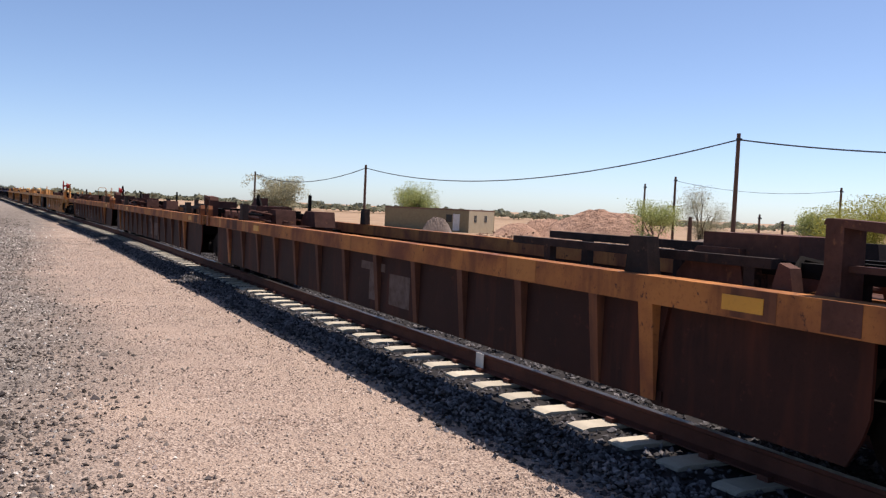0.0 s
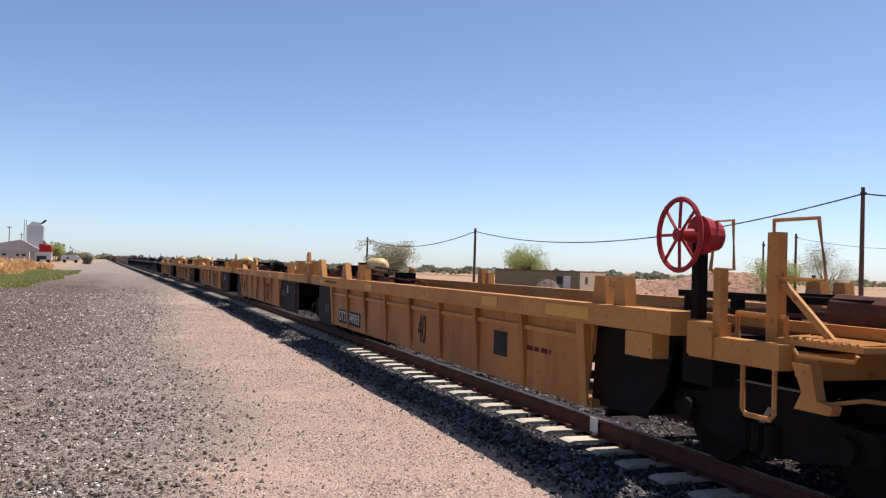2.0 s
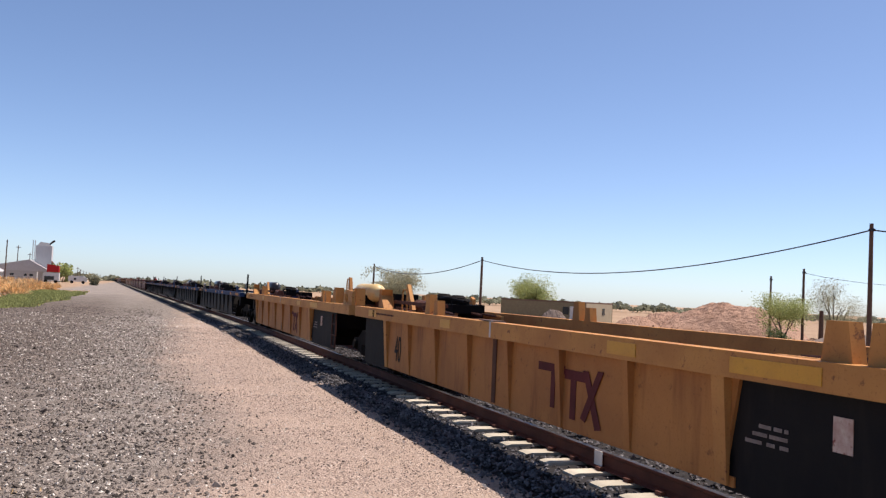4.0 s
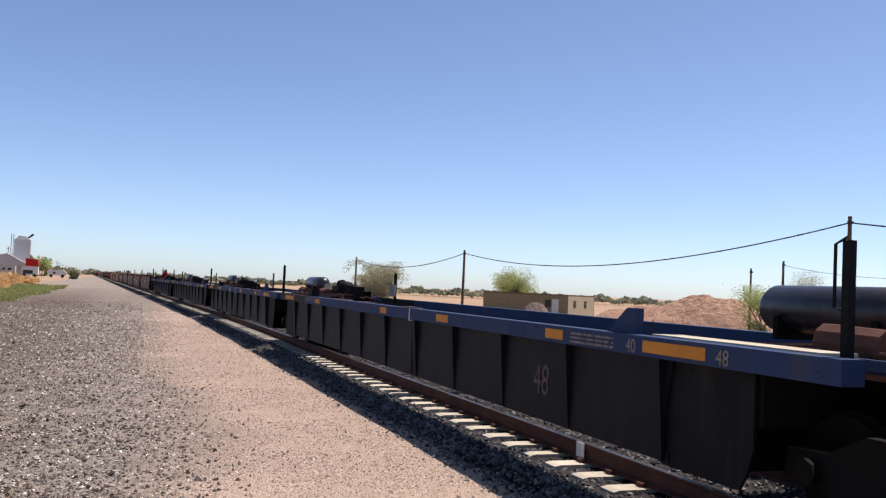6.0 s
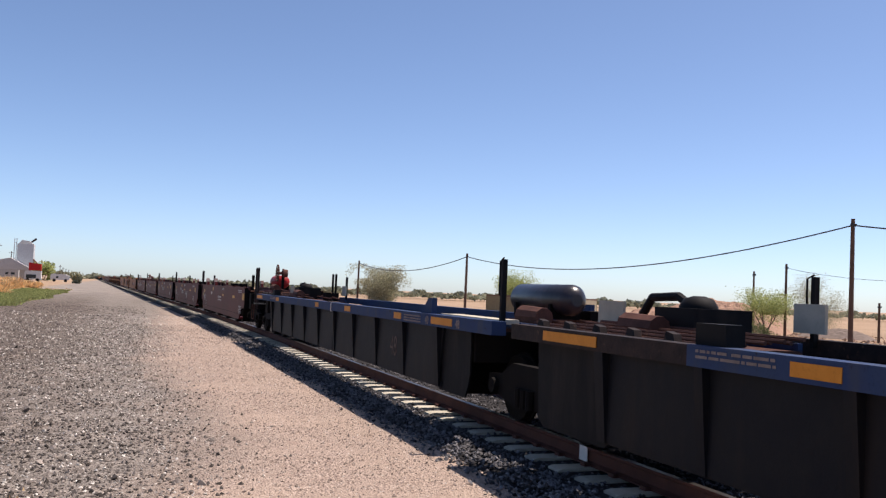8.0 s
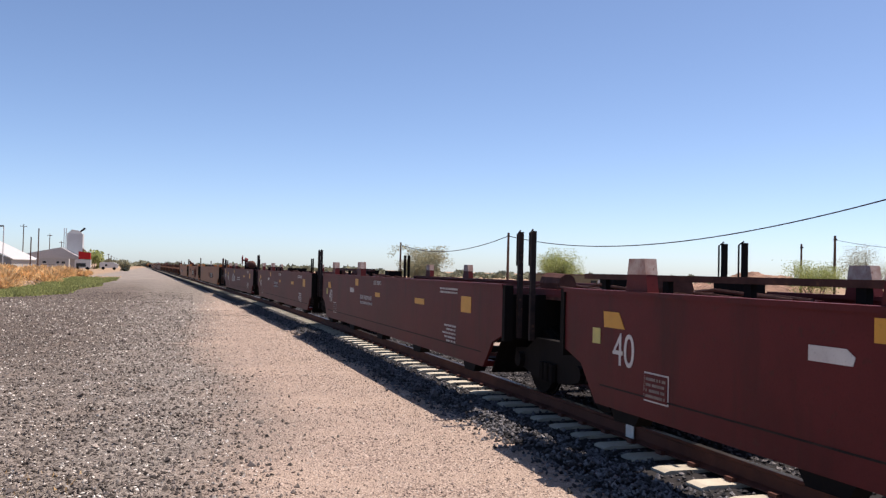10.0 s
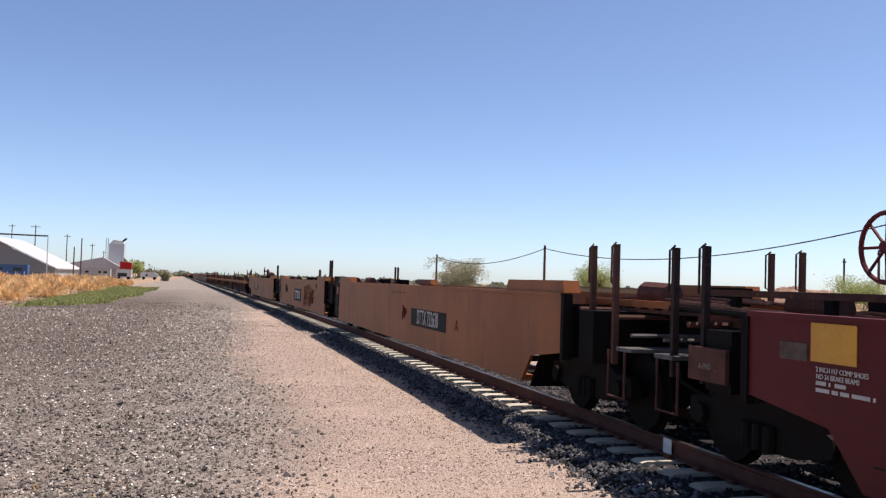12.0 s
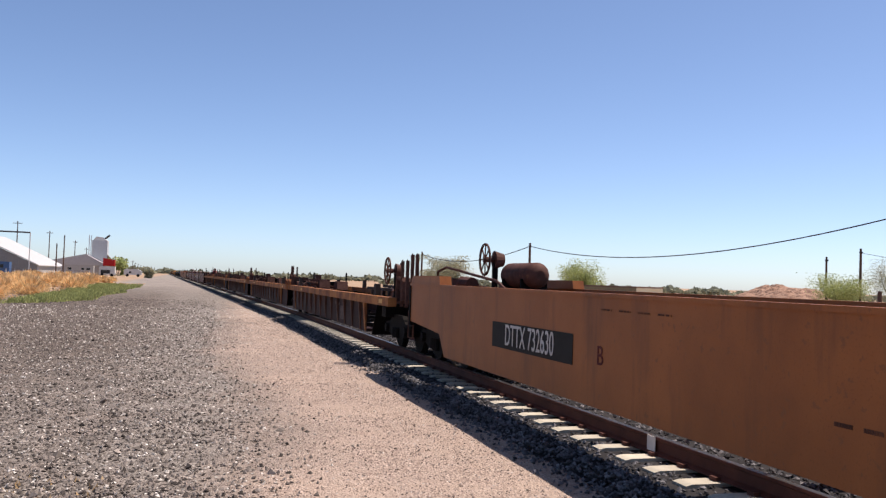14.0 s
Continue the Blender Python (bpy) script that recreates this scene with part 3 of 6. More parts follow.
def coupler(u, y):
    c = part("coupler", box(-0.11, 0.11, y - 0.05, y + 0.75, 0.62, 0.86), M["rustmetal"], u, "rusty knuckle coupler", 0.03)
    part("knuckle", prism([(-0.16, y - 0.15), (-0.2, y + 0.1), (0.0, y + 0.16), (0.2, y + 0.08), (0.17, y - 0.12), (0.05, y - 0.18)], 0.6, 0.9, "z"), M["rustmetal"], c, bevel=0.02)
    part("air_hose", tube([(0.35, y + 0.35, 0.7), (0.35, y + 0.2, 0.45), (0.33, y, 0.33), (0.25, y - 0.1, 0.36)], 0.025, 6), M["rubber"], c)


def guide(u, x, y, z, h, w, mat_, lit=None):
    """A tapered container guide block on the top of the side."""
    g = part("container_guide", prism([(y - w / 2, z), (y - w * 0.34, z + h), (y + w * 0.34, z + h), (y + w / 2, z)], x - 0.05, x + 0.07, "x"), mat_, u, "tapered steel container guide", 0.02)
    if lit:
        y0, y1, a = y - w * 0.41, y + w * 0.41, 0.004
        # Cap colour is pale for wear and for the sunlight on the top.
        part("worn_cap", prism([(y0 - a, z + h * 0.55), (y - w * 0.34 - a, z + h + a), (y + w * 0.34 + a, z + h + a), (y1 + a, z + h * 0.55)], x - 0.05 - a, x + 0.07 + a, "x"), lit, g, "scuffed guide top, painted paler for the sun on it")


def lug(u, y, z0, z1, material, w=0.2):
    """A rounded lifting lug with an eye, standing at the end of the top chord."""
    m = (z0 + z1) / 2
    pts = [(y - w / 2, z0), (y - w / 2, z1 - 0.08), (y - w * 0.3, z1), (y + w * 0.3, z1), (y + w / 2, z1 - 0.08), (y + w / 2, z0)]
    g = part("lifting_lug", prism(pts, -1.49, -1.40, "x"), material, u, "rounded steel lifting lug with an eye", 0.012)
    eye = prism([(y + 0.055 * math.cos(a * math.pi / 5), m + 0.1 + 0.10 * math.sin(a * math.pi / 5)) for a in range(10)], -1.496, -1.491, "x")
    part("lug_eye", eye, M["under"], g)
    part("lug_rim", ring((-1.492, y, m + 0.1), 0.078, 0.016), material, g)


def ribbed_unit(L, top, panel, chord, rib, ends, f0=2.3, r0=2.2, d0=1.3, pitch=1.35, seed=0, lead=0.0, chord_h=0.20, guides=True, steps=False, end=("", ""), blocks=None, block_paint=None, tail=0.0):
    """A ribbed well unit: box top chords, side sheets with tapered posts, dark end sheets over the truck."""
    rng = random.Random(seed)
    u = new("well_car_unit")
    f0, r0 = (3.7 if end[0] else f0), (3.7 if end[1] else r0)
    e0 = (2.25 if steps else 1.0) if end[0] else 0.28
    e1 = 1.0 if end[1] else 0.28
    for s in (-1, 1):
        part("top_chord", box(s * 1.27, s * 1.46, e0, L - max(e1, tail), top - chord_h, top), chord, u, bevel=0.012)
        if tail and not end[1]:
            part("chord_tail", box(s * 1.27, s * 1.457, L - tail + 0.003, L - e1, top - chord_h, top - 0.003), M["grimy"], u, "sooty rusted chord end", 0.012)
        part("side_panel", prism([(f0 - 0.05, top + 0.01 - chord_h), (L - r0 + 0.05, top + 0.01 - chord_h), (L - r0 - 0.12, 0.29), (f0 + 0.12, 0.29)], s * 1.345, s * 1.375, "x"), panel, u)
        if not end[0]:
            part("end_panel", prism([(d0, top + 0.01 - chord_h), (f0 + 0.06, top + 0.01 - chord_h), (f0 + 0.22, 0.30), (f0 + 0.1, 0.24), (d0 + 0.14, 0.24), (d0 + 0.05, 0.4), (d0, 0.55)], s * 1.32, s * 1.345, "x"), ends, u)
        if not end[1]:
            part("end_panel", prism([(L - r0 - 0.06, top + 0.01 - chord_h), (L - 0.76, top + 0.01 - chord_h), (L - 0.82, 0.30), (L - 0.95, 0.22), (L - r0 - 0.1, 0.22), (L - r0 - 0.22, 0.30)], s * 1.32, s * 1.345, "x"), ends, u)
        n = max(4, round((L - f0 - r0) / pitch))
        for k in range(n + 1):
            y = f0 + 0.12 + (L - f0 - r0 - 0.24) * k / n
            if lead and 0 < k < n:
                y = f0 + lead + (L - f0 - r0 - 0.12 - lead) * (k - 1) / (n - 1)
            w = 0.08 if k in (0, n) else 0.055
            bm = bmesh.new()
            x0, x1 = s * 1.37, s * 1.455
            quads = [(x0, y - w, top - chord_h), (x0, y + w, top - chord_h), (x1, y + w, top - chord_h), (x1, y - w, top - chord_h), (x0, y - w * 0.9, 0.28), (x0, y + w * 0.9, 0.28), (s * 1.39, y + w * 0.9, 0.28), (s * 1.39, y - w * 0.9, 0.28)]
            v = [bm.verts.new(q) for q in quads]
            for f in ((0, 1, 2, 3), (4, 5, 6, 7), (0, 1, 5, 4), (1, 2, 6, 5), (2, 3, 7, 6), (3, 0, 4, 7)):
                bm.faces.new([v[i] for i in f])
            part("side_post", bm, (chord if k in (0, n) and guides else rib), u)
        if guides:
            for y, h, w in blocks or ((f0 + 0.35, 0.26, 0.30), (L - r0 - 0.1, 0.26, 0.30)):
                guide(u, s * 1.30, y, top, h, w, block_paint or chord)
    well_floor(u, L, f0, r0, panel)
    deck(u, 0.2, f0 + 0.3, top - 0.05, chord, seed)
    deck(u, L - r0 - 0.3, L - 0.2, top - 0.05, chord, seed + 1)
    bogie(u, 1.55 if end[0] else 0.0)
    if end[1]:
        bogie(u, L - 1.55)
        coupler(u, L - 0.6)
    if end[0]:
        coupler(u, 0.1)
    if steps:
        if end[0]:
            part("hanging_step", tube([(-1.40, 1.06, 1.0), (-1.40, 1.06, 0.64), (-1.40, 1.10, 0.60), (-1.40, 1.36, 0.60), (-1.40, 1.40, 0.64), (-1.40, 1.40, 1.0)], 0.02, 6), chord, u)
            part("drop_plate", box(-1.47, -1.30, 2.5, 2.93, top - 0.42, top - 0.205), chord, u, bevel=0.01)
            # Black sheet added between panel and truck, standing in for the shade there.
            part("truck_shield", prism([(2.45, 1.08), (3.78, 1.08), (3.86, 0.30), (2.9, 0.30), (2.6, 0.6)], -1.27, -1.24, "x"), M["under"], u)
            part("side_sill", box(-1.44, -1.30, 0.98, 2.02, 0.96, 1.14), chord, u, bevel=0.012)
            part("sill_bracket", box(-1.46, -1.28, 1.70, 2.02, 0.98, 1.24), chord, u, bevel=0.012)
            part("end_beam", box(-1.30, 1.30, 0.75, 0.98, 0.92, 1.10), chord, u, bevel=0.012)
            wk = part("walkway_plate", box(-1.32, 1.28, 0.35, 1.15, 1.14, 1.18), chord, u, bevel=0.006)
            for k in range(11):
                y = 0.40 + 0.066 * k
                part("tread_stud", tube([(-1.322, y, 1.185), (-1.10, y, 1.195)], 0.014, 5), chord, wk)
            part("corner_casting", prism([(0.90, 1.03), (0.72, 1.03), (0.66, 0.80), (0.52, 0.78), (0.54, 0.72), (0.87, 0.72), (0.80, 0.84)], -1.40, -1.32, "x"), chord, u, bevel=0.012)
            part("uncoupling_lever", tube([(-1.38, 0.62, 0.78), (-1.2, 0.45, 0.83), (-0.7, 0.15, 0.78), (-0.2, 0.1, 0.8)], 0.016, 6), chord, u)
            part("cut_rod", tube([(-1.40, 0.88, 1.12), (-1.40, 0.84, 1.08), (-1.40, 0.34, 1.09), (-1.40, 0.32, 1.13)], 0.014, 6), chord, u)
            part("corner_post", box(-1.24, -1.16, 1.24, 1.36, 1.12, 1.94), chord, u, bevel=0.012)
            part("post_brace", tube([(-1.2, 1.22, 1.56), (-1.2, 0.72, 1.17)], 0.03, 6), chord, u)
            part("brake_post", box(-1.42, -1.35, 1.66, 1.75, 1.12, 1.66), chord, u, bevel=0.01)
            part("hand_rail", tube([(-1.3, 1.72, 1.55), (-1.25, 2.02, 1.66), (-1.2, 2.02, 2.05), (-1.2, 1.81, 2.05), (-1.2, 1.79, 1.66), (-1.2, 2.02, 1.66)], 0.016, 6), chord, u)
            part("hand_rail", tube([(-1.2, 1.34, 1.9), (-1.2, 1.34, 2.03), (-1.2, 0.89, 2.03), (-1.2, 0.81, 1.6), (-1.2, 1.25, 1.6)], 0.017, 6), chord, u)
            part("low_rail", tube([(-1.2, 1.73, 1.12), (-1.2, 1.73, 1.32), (-1.2, 1.19, 1.31), (-1.2, 1.19, 1.12)], 0.026, 6), chord, u)
            part("painted_stroke", prism([(1.64, 0.39), (1.58, 0.39), (1.40, 0.63), (1.46, 0.63)], -1.118, -1.112, "x"), M["grey_letter"], u)
        else:
            ladder(u, -1.37, d0 + 0.12, 0.3, top - 0.25, M["rustmetal"])
    return u


def smooth_unit(L, top, skin, seed=0, f0=1.15, r0=1.15, end=("", ""), raised=None, hold=0.9, hold1=None, cut=1.9, cut1=1.9, pads=False, truck=0.0):
    """A deep well unit with plain side sheets, a thin top flange and cut lower corners over the trucks."""
    u = new("well_car_unit")
    hold1 = hold if hold1 is None else hold1
    for s in (-1, 1):
        c0, c1 = (max(3.3, hold + 0.8) if end[0] else cut), (max(3.3, hold + 0.8) if end[1] else cut1)
        a0, a1 = (hold if end[0] else f0), (hold1 if end[1] else r0)
        pts = [(a0, top - 0.03), (L - a1, top - 0.03), (L - a1, 0.78), (L - c1 + min(0.35, c1 - a1), 0.66), (L - c1, 0.28), (c0, 0.28), (c0 - min(0.35, c0 - a0), 0.66), (a0, 0.78)]
        part("side_panel", prism(pts, s * 1.36, s * 1.40, "x"), skin, u)
        part("top_flange", box(s * 1.28, s * 1.43, a0, L - a1, top - 0.03, top + 0.015), skin, u, bevel=0.006)
        part("end_post", box(s * 1.30, s * 1.42, a0 - 0.09, a0, 0.7, top), M["under"], u, bevel=0.01)
        part("end_post", box(s * 1.30, s * 1.42, L - a1, L - a1 + 0.09, 0.7, top), M["under"], u, bevel=0.01)
        if raised:
            for y0, y1 in ((a0 - 0.05, a0 + 2.15), (L - a1 - 2.05, L - a1 + 0.05)):
                part("raised_box", prism([(y0, top + 0.015), (y0 + 0.05, top + 0.17), (y1 - 0.12, top + 0.17), (y1, top + 0.015)], s * 1.18, s * 1.40, "x"), raised, u, bevel=0.01)
        for k in range(5 if pads else 0):
            y = c0 + 0.6 + (L - c0 - c1 - 1.2) * k / 4
            part("bearer_end", prism([(y - 0.28, 0.28), (y + 0.28, 0.28), (y + 0.2, 0.17), (y - 0.2, 0.17)], s * 1.22, s * 1.39, "x"), M["under"], u, bevel=0.01)
        if pads:
            part("weld_line", box(s * 1.40, s * 1.406, c0 + 0.1, L - c1 - 0.1, 0.475, 0.49), M["grimy"], u)
    # Sheets added across the well so its ends look as dark as shade.
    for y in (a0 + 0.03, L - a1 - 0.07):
        part("end_bulkhead", box(-1.355, 1.355, y, y + 0.04, 0.72, top - 0.12), M["under"], u, "black sheet added to darken the end of the well")
    well_floor(u, L, c0 + 0.1, c1 + 0.1, skin)
    deck(u, 0.2, 2.6, top - 0.06, skin, seed)
    deck(u, L - 2.6, L - 0.2, top - 0.06, skin, seed + 1)
    bogie(u, 1.75 if end[0] else truck)
    if end[0]:
        coupler(u, 0.1)
    if end[1]:
        bogie(u, L - 1.75)
        coupler(u, L - 0.6)
    for on, y, d in ((end[0], 0.0, 1), (end[1], L, -1)):
        if not on:
            continue
        pf = part("crossover_platform", box(-1.3, 1.3, min(y + d * 0.25, y + d * 0.6), max(y + d * 0.25, y + d * 0.6), 0.92, 0.96), M["dullgrey"], u, "grey crossover platform at the car end", 0.006)
        for k, (yy, zz) in enumerate(((0.35, 1.1), (0.8, 1.28), (1.3, 1.22), (1.7, 1.34))):
            part("cross_pipe", tube([(-1.25, y + d * yy, zz), (1.25, y + d * yy, zz)], 0.022 + 0.008 * (k % 2), 6), M["rustmetal"] if k % 2 else M["dullgrey"], pf)
        for x in (-1.32, 1.32):
            part("side_step", tube([(x, y + d * 0.35, 0.92), (x, y + d * 0.35, 0.42), (x, y + d * 0.75, 0.42), (x, y + d * 0.75, 0.92)], 0.016, 6), M["rustmetal"], pf)
        part("air_hose", tube([(-0.5, y + d * 0.7, 0.9), (-0.6, y + d * 0.4, 0.6), (-0.45, y + d * 0.1, 0.45), (-0.3, y - d * 0.05, 0.6)], 0.022, 6), M["rubber"], pf)
    return u


def brown_unit(L, end, seed, deep=True):
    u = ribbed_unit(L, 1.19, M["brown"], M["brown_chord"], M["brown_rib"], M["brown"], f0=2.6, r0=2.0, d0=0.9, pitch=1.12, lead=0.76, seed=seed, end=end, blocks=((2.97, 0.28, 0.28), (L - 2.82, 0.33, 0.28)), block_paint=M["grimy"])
    for on, y in ((end[0], 0.5), (end[1], L - 0.33)):
        if not on:
            lug(u, y, 0.98, 1.43, M["brown_chord"])
    part("bridge_block", box(-0.9, -0.3, 1.85, 2.75, 1.10, 1.53), M["rustmetal"], u, bevel=0.03)
    part("wear_plate", prism([(0.1, 1.1), (0.1, 1.66), (0.35, 1.66), (1.0, 1.3), (1.0, 1.1)], -0.25, 0.0, "x"), M["rustmetal"], u, "rusty sloped wear plate", 0.02)
    part("bridge_block", box(-0.7, 0.1, L - 1.5, L - 0.6, 1.10, 1.48), M["rustmetal"], u, bevel=0.03)
    for k in range(6):
        y = (0.85, 1.35, 1.7, L - 0.8, L - 1.4, L - 2.0)[k]
        part("deck_lever", tube([(-1.2, y, 1.16), (-0.9, y + 0.12, 1.28 + 0.05 * (k % 3)), (-0.2, y + 0.05, 1.26)], 0.026, 6), M["rustmetal"] if k % 2 else M["under"], u)
        part("deck_bracket", prism([(y - 0.1, 1.1), (y - 0.05, 1.33), (y + 0.04, 1.36), (y + 0.12, 1.1)], -1.2, -1.1, "x"), M["rustmetal"], u, bevel=0.01)
    part("side_rod", tube([(-1.12, L - 0.5, 1.25), (-1.12, L - 3.4, 1.25)], 0.035, 6), M["rustmetal"], u)
    part("side_rod", tube([(-0.95, L - 0.4, 1.31), (-0.95, L - 3.0, 1.31)], 0.025, 6), M["under"], u)
    upright(u, 1.2, 0.6, 1.1, 1.78, M["under"])
    upright(u, -0.5, L - 0.9, 1.1, 1.72, M["under"])
    part("stay_bar", tube([(-0.5, L - 0.95, 1.68), (-0.5, L - 1.5, 1.15)], 0.03, 6), M["under"], u)
    for x, z in ((-1.05, 1.34), (-0.62, 1.40)):
        bar = part("long_bar", box(x - 0.045, x + 0.045, 1.9, 5.2, z - 0.035, z + 0.035), M["grimy"], u, "long sooty bar over the deck", 0.008)
        for y in (2.1, 3.3, 4.6):
            part("bar_foot", box(x - 0.035, x + 0.035, y - 0.05, y + 0.05, 1.08, z - 0.036), M["grimy"], bar)
    fr = part("rust_frame", box(-1.22, -1.02, 1.25, 1.38, 1.12, 1.62), M["rustmetal"], u, "rusty upright frame on the deck", 0.02)
    part("frame_post", box(-1.22, -1.02, 0.72, 0.80, 1.12, 1.55), M["rustmetal"], fr, bevel=0.015)
    part("frame_cap", prism([(0.70, 1.55), (0.74, 1.63), (1.38, 1.66), (1.40, 1.62)], -1.22, -1.02, "x"), M["rustmetal"], fr, bevel=0.012)
    part("frame_rung", box(-1.16, -1.08, 0.80, 1.25, 1.34, 1.38), M["rustmetal"], fr)
    fr = part("load_frame", box(-0.95, 0.95, 0.5, 0.6, 1.30, 1.38), M["under"], u, bevel=0.02)
    for k in range(4):
        part("frame_bar", box(-0.95 + 0.6 * k, -0.85 + 0.6 * k, 0.6, 2.3, 1.26, 1.36), M["under"], fr)
    for k in range(3):
        part("frame_leg", box(-0.9, -0.8, 0.6 + 0.75 * k, 0.7 + 0.75 * k, 1.10, 1.26), M["under"], fr)
    for x, y, w in ((-0.75, 2.6, 0.35), (0.4, L - 2.4, 0.5), (-0.2, L - 1.7, 0.4)):
        part("deck_housing", prism([(y - w, 1.1), (y - w * 0.8, 1.42), (y + w * 0.4, 1.42), (y + w, 1.2), (y + w, 1.1)], x - 0.22, x + 0.22, "x"), M["rustmetal"], u, bevel=0.03)
    if not end[1]:
        mk = plate("faded_mark", 7.0, 7.6, 0.40, 0.78, -1.376, M["faded"], u, "faded pale company mark", 0.003)
        plate("mark_stroke", 8.0, 8.25, 0.40, 0.78, -1.376, M["faded"], mk, depth=0.003)
        plate("mark_stroke", 7.75, 8.55, 0.78, 0.88, -1.376, M["faded"], mk, depth=0.003)
    for y in (1.6, L - 4.6):
        plate("reflector", y, y + 0.35, 1.04, 1.14, -1.461, M["reflect"], u)
    return tagged(u, "rust-brown ribbed well car unit with ochre top chord", "rail car", "well car units of the train")


def yellow_unit(L, end, seed, text="40"):
    top_rail = 0.93
    u = ribbed_unit(L, 1.30, M["yellow"], M["yellow_chord"], M["yellow"], M["black"], steps=True, f0=4.6, r0=2.4, d0=1.9 if not end[0] else 1.3, pitch=1.45, seed=seed, end=end, blocks=((3.25, 0.27, 0.22), (3.62, 0.27, 0.28), (L - 4.62, 0.31, 0.24), (L - 5.02, 0.22, 0.2)))
    first = bool(end[0])
    if seed != 10:
        tank(u, L - 1.0 if first else 1.75, 1.58, M["cream"], x=0.0 if first else -0.65, l=1.05 if first else 1.6, r=0.2)
    if first:
        for y, w, h in ((L - 0.95, 0.30, 0.40), (L - 3.45, 0.24, 0.33)):
            part("sloped_bracket", prism([(y - w, 1.3), (y - w * 0.25, 1.3 + h), (y + w * 0.6, 1.3 + h), (y + w, 1.3)], -1.38, -1.26, "x"), M["yellow_chord"], u, "sloped ochre steel bracket", 0.015)
        vb = part("brake_valve", box(-0.3, 0.1, L - 0.75, L - 0.35, 1.24, 1.66), M["under"], u, "sooty black brake valve on the deck", 0.05)
        for k in range(3):
            part("valve_pipe", tube([(-0.1 - 0.15 * k, L - 0.6, 1.5 - 0.07 * k), (-0.15 - 0.12 * k, L - 1.6, 1.56 - 0.07 * k), (-0.1 - 0.15 * k, L - 3.1, 1.5 - 0.07 * k)], 0.026, 6), M["rustmetal"], vb)
    rk = part("valve_rack", box(-0.6, -0.5, 1.0, 3.4, 1.40, 1.46), M["under"], u, bevel=0.01)
    part("rack_bar", box(0.5, 0.6, 1.0, 3.4, 1.40, 1.46), M["under"], rk, bevel=0.01)
    for k in range(4):
        part("rack_leg", box(-0.6, -0.52, 1.1 + 0.7 * k, 1.2 + 0.7 * k, 1.20, 1.40), M["under"], rk)
    if not first:
        part("brake_valve", box(-0.3, 0.25, 0.9, 1.35, 1.26, 1.58), M["under"], u, bevel=0.06)
        smooth(part("brake_cylinder", tube([(-0.15, 1.5, 1.44), (-0.15, 1.55, 1.44), (-0.15, 2.1, 1.44), (-0.15, 2.2, 1.44)], [0.08, 0.15, 0.15, 0.06], 14), M["under"], u))
        vc = part("valve_cluster", box(-0.1, 0.5, L - 2.3, L - 0.7, 1.28, 1.44), M["under"], u, "sooty black cluster of brake valves", 0.04)
        for k, (y, zt, w) in enumerate(((L - 2.1, 1.56, 0.11), (L - 1.75, 1.62, 0.13), (L - 1.35, 1.58, 0.10), (L - 0.95, 1.64, 0.12))):
            part("valve_body", tube([(0.2, y, 1.44), (0.2, y, zt - 0.06), (0.2, y, zt - 0.05), (0.2, y, zt)], [w, w, w * 1.3, w * 0.8], 10), M["under"], vc)
        part("valve_pipe", tube([(0.1, L - 2.4, 1.5), (0.05, L - 1.6, 1.56), (0.1, L - 0.5, 1.52), (0.1, L - 0.1, 1.4)], 0.03, 8), M["under"], vc)
        part("deck_rail", box(-1.0, -0.93, L - 4.4, L - 1.1, 1.40, 1.46), M["rustmetal"], u, "rust-brown rail along the deck", 0.008)
        for y, d in ((0.75, 1), (2.75, 1), (L - 1.5, -1)):
            part("sloped_bracket", prism([(y - 0.2, 1.3), (y - 0.17 * d, 1.66), (y + 0.02 * d, 1.66), (y + 0.2, 1.3)], -1.25, -1.05, "x"), M["yellow_chord"], u, "sloped ochre steel bracket", 0.015)
        ep = part("end_plate", prism([(0.3, 1.28), (0.3, 1.60), (0.9, 1.62), (1.05, 1.54), (1.1, 1.28)], -1.40, -1.33, "x"), M["yellow_chord"], u, "ochre end plate with a ringed eye", 0.012)
        part("plate_ring", ring((-1.41, 0.8, 1.45), 0.085, 0.014), M["yellow_chord"], ep)
        part("brace_post", prism([(1.35, 1.28), (1.62, 1.9), (1.72, 1.9), (1.72, 1.28)], -1.16, -1.10, "x"), M["yellow_chord"], u, bevel=0.01)
        hoop(u, -1.13, 1.85, 1.28, 0.24, 0.58, M["yellow_chord"])
        part("lever_arm", prism([(L - 1.9, 1.3), (L - 1.5, 1.78), (L - 1.42, 1.76), (L - 1.7, 1.3)], -0.75, -0.68, "x"), M["yellow_chord"], u)
        hoop(u, -0.7, L - 1.2, 1.25, 0.3, 0.42, M["yellow_chord"])
    if first:
        part("upper_rail", box(-1.41, -1.378, 3.8, L - 2.3, top_rail, top_rail + 0.05), M["yellow_chord"], u, bevel=0.006)
    for s in (-1, 1):
        if s > 0:
            part("corner_bracket", prism([(0.3, 1.28), (0.3, 1.55), (0.42, 1.60), (0.6, 1.36), (0.75, 1.28)], s * 1.30, s * 1.38, "x"), M["yellow_chord"], u, bevel=0.01)
    for y, w in ((L - 1.95, 0.55), (L - 6.0, 0.42), (5.88, 0.5), (3.62, 0.94)):
        plate("reflector", y, y + w, 1.14, 1.26, -1.461, M["reflect"], u)
    stencil(L - 3.1, L - 1.85, 1.19, 0.03, -1.461, M["rustmetal"], u, 14)
    plate("stencil_square", L - 1.83, L - 1.70, 1.14, 1.26, -1.461, M["under"], u)
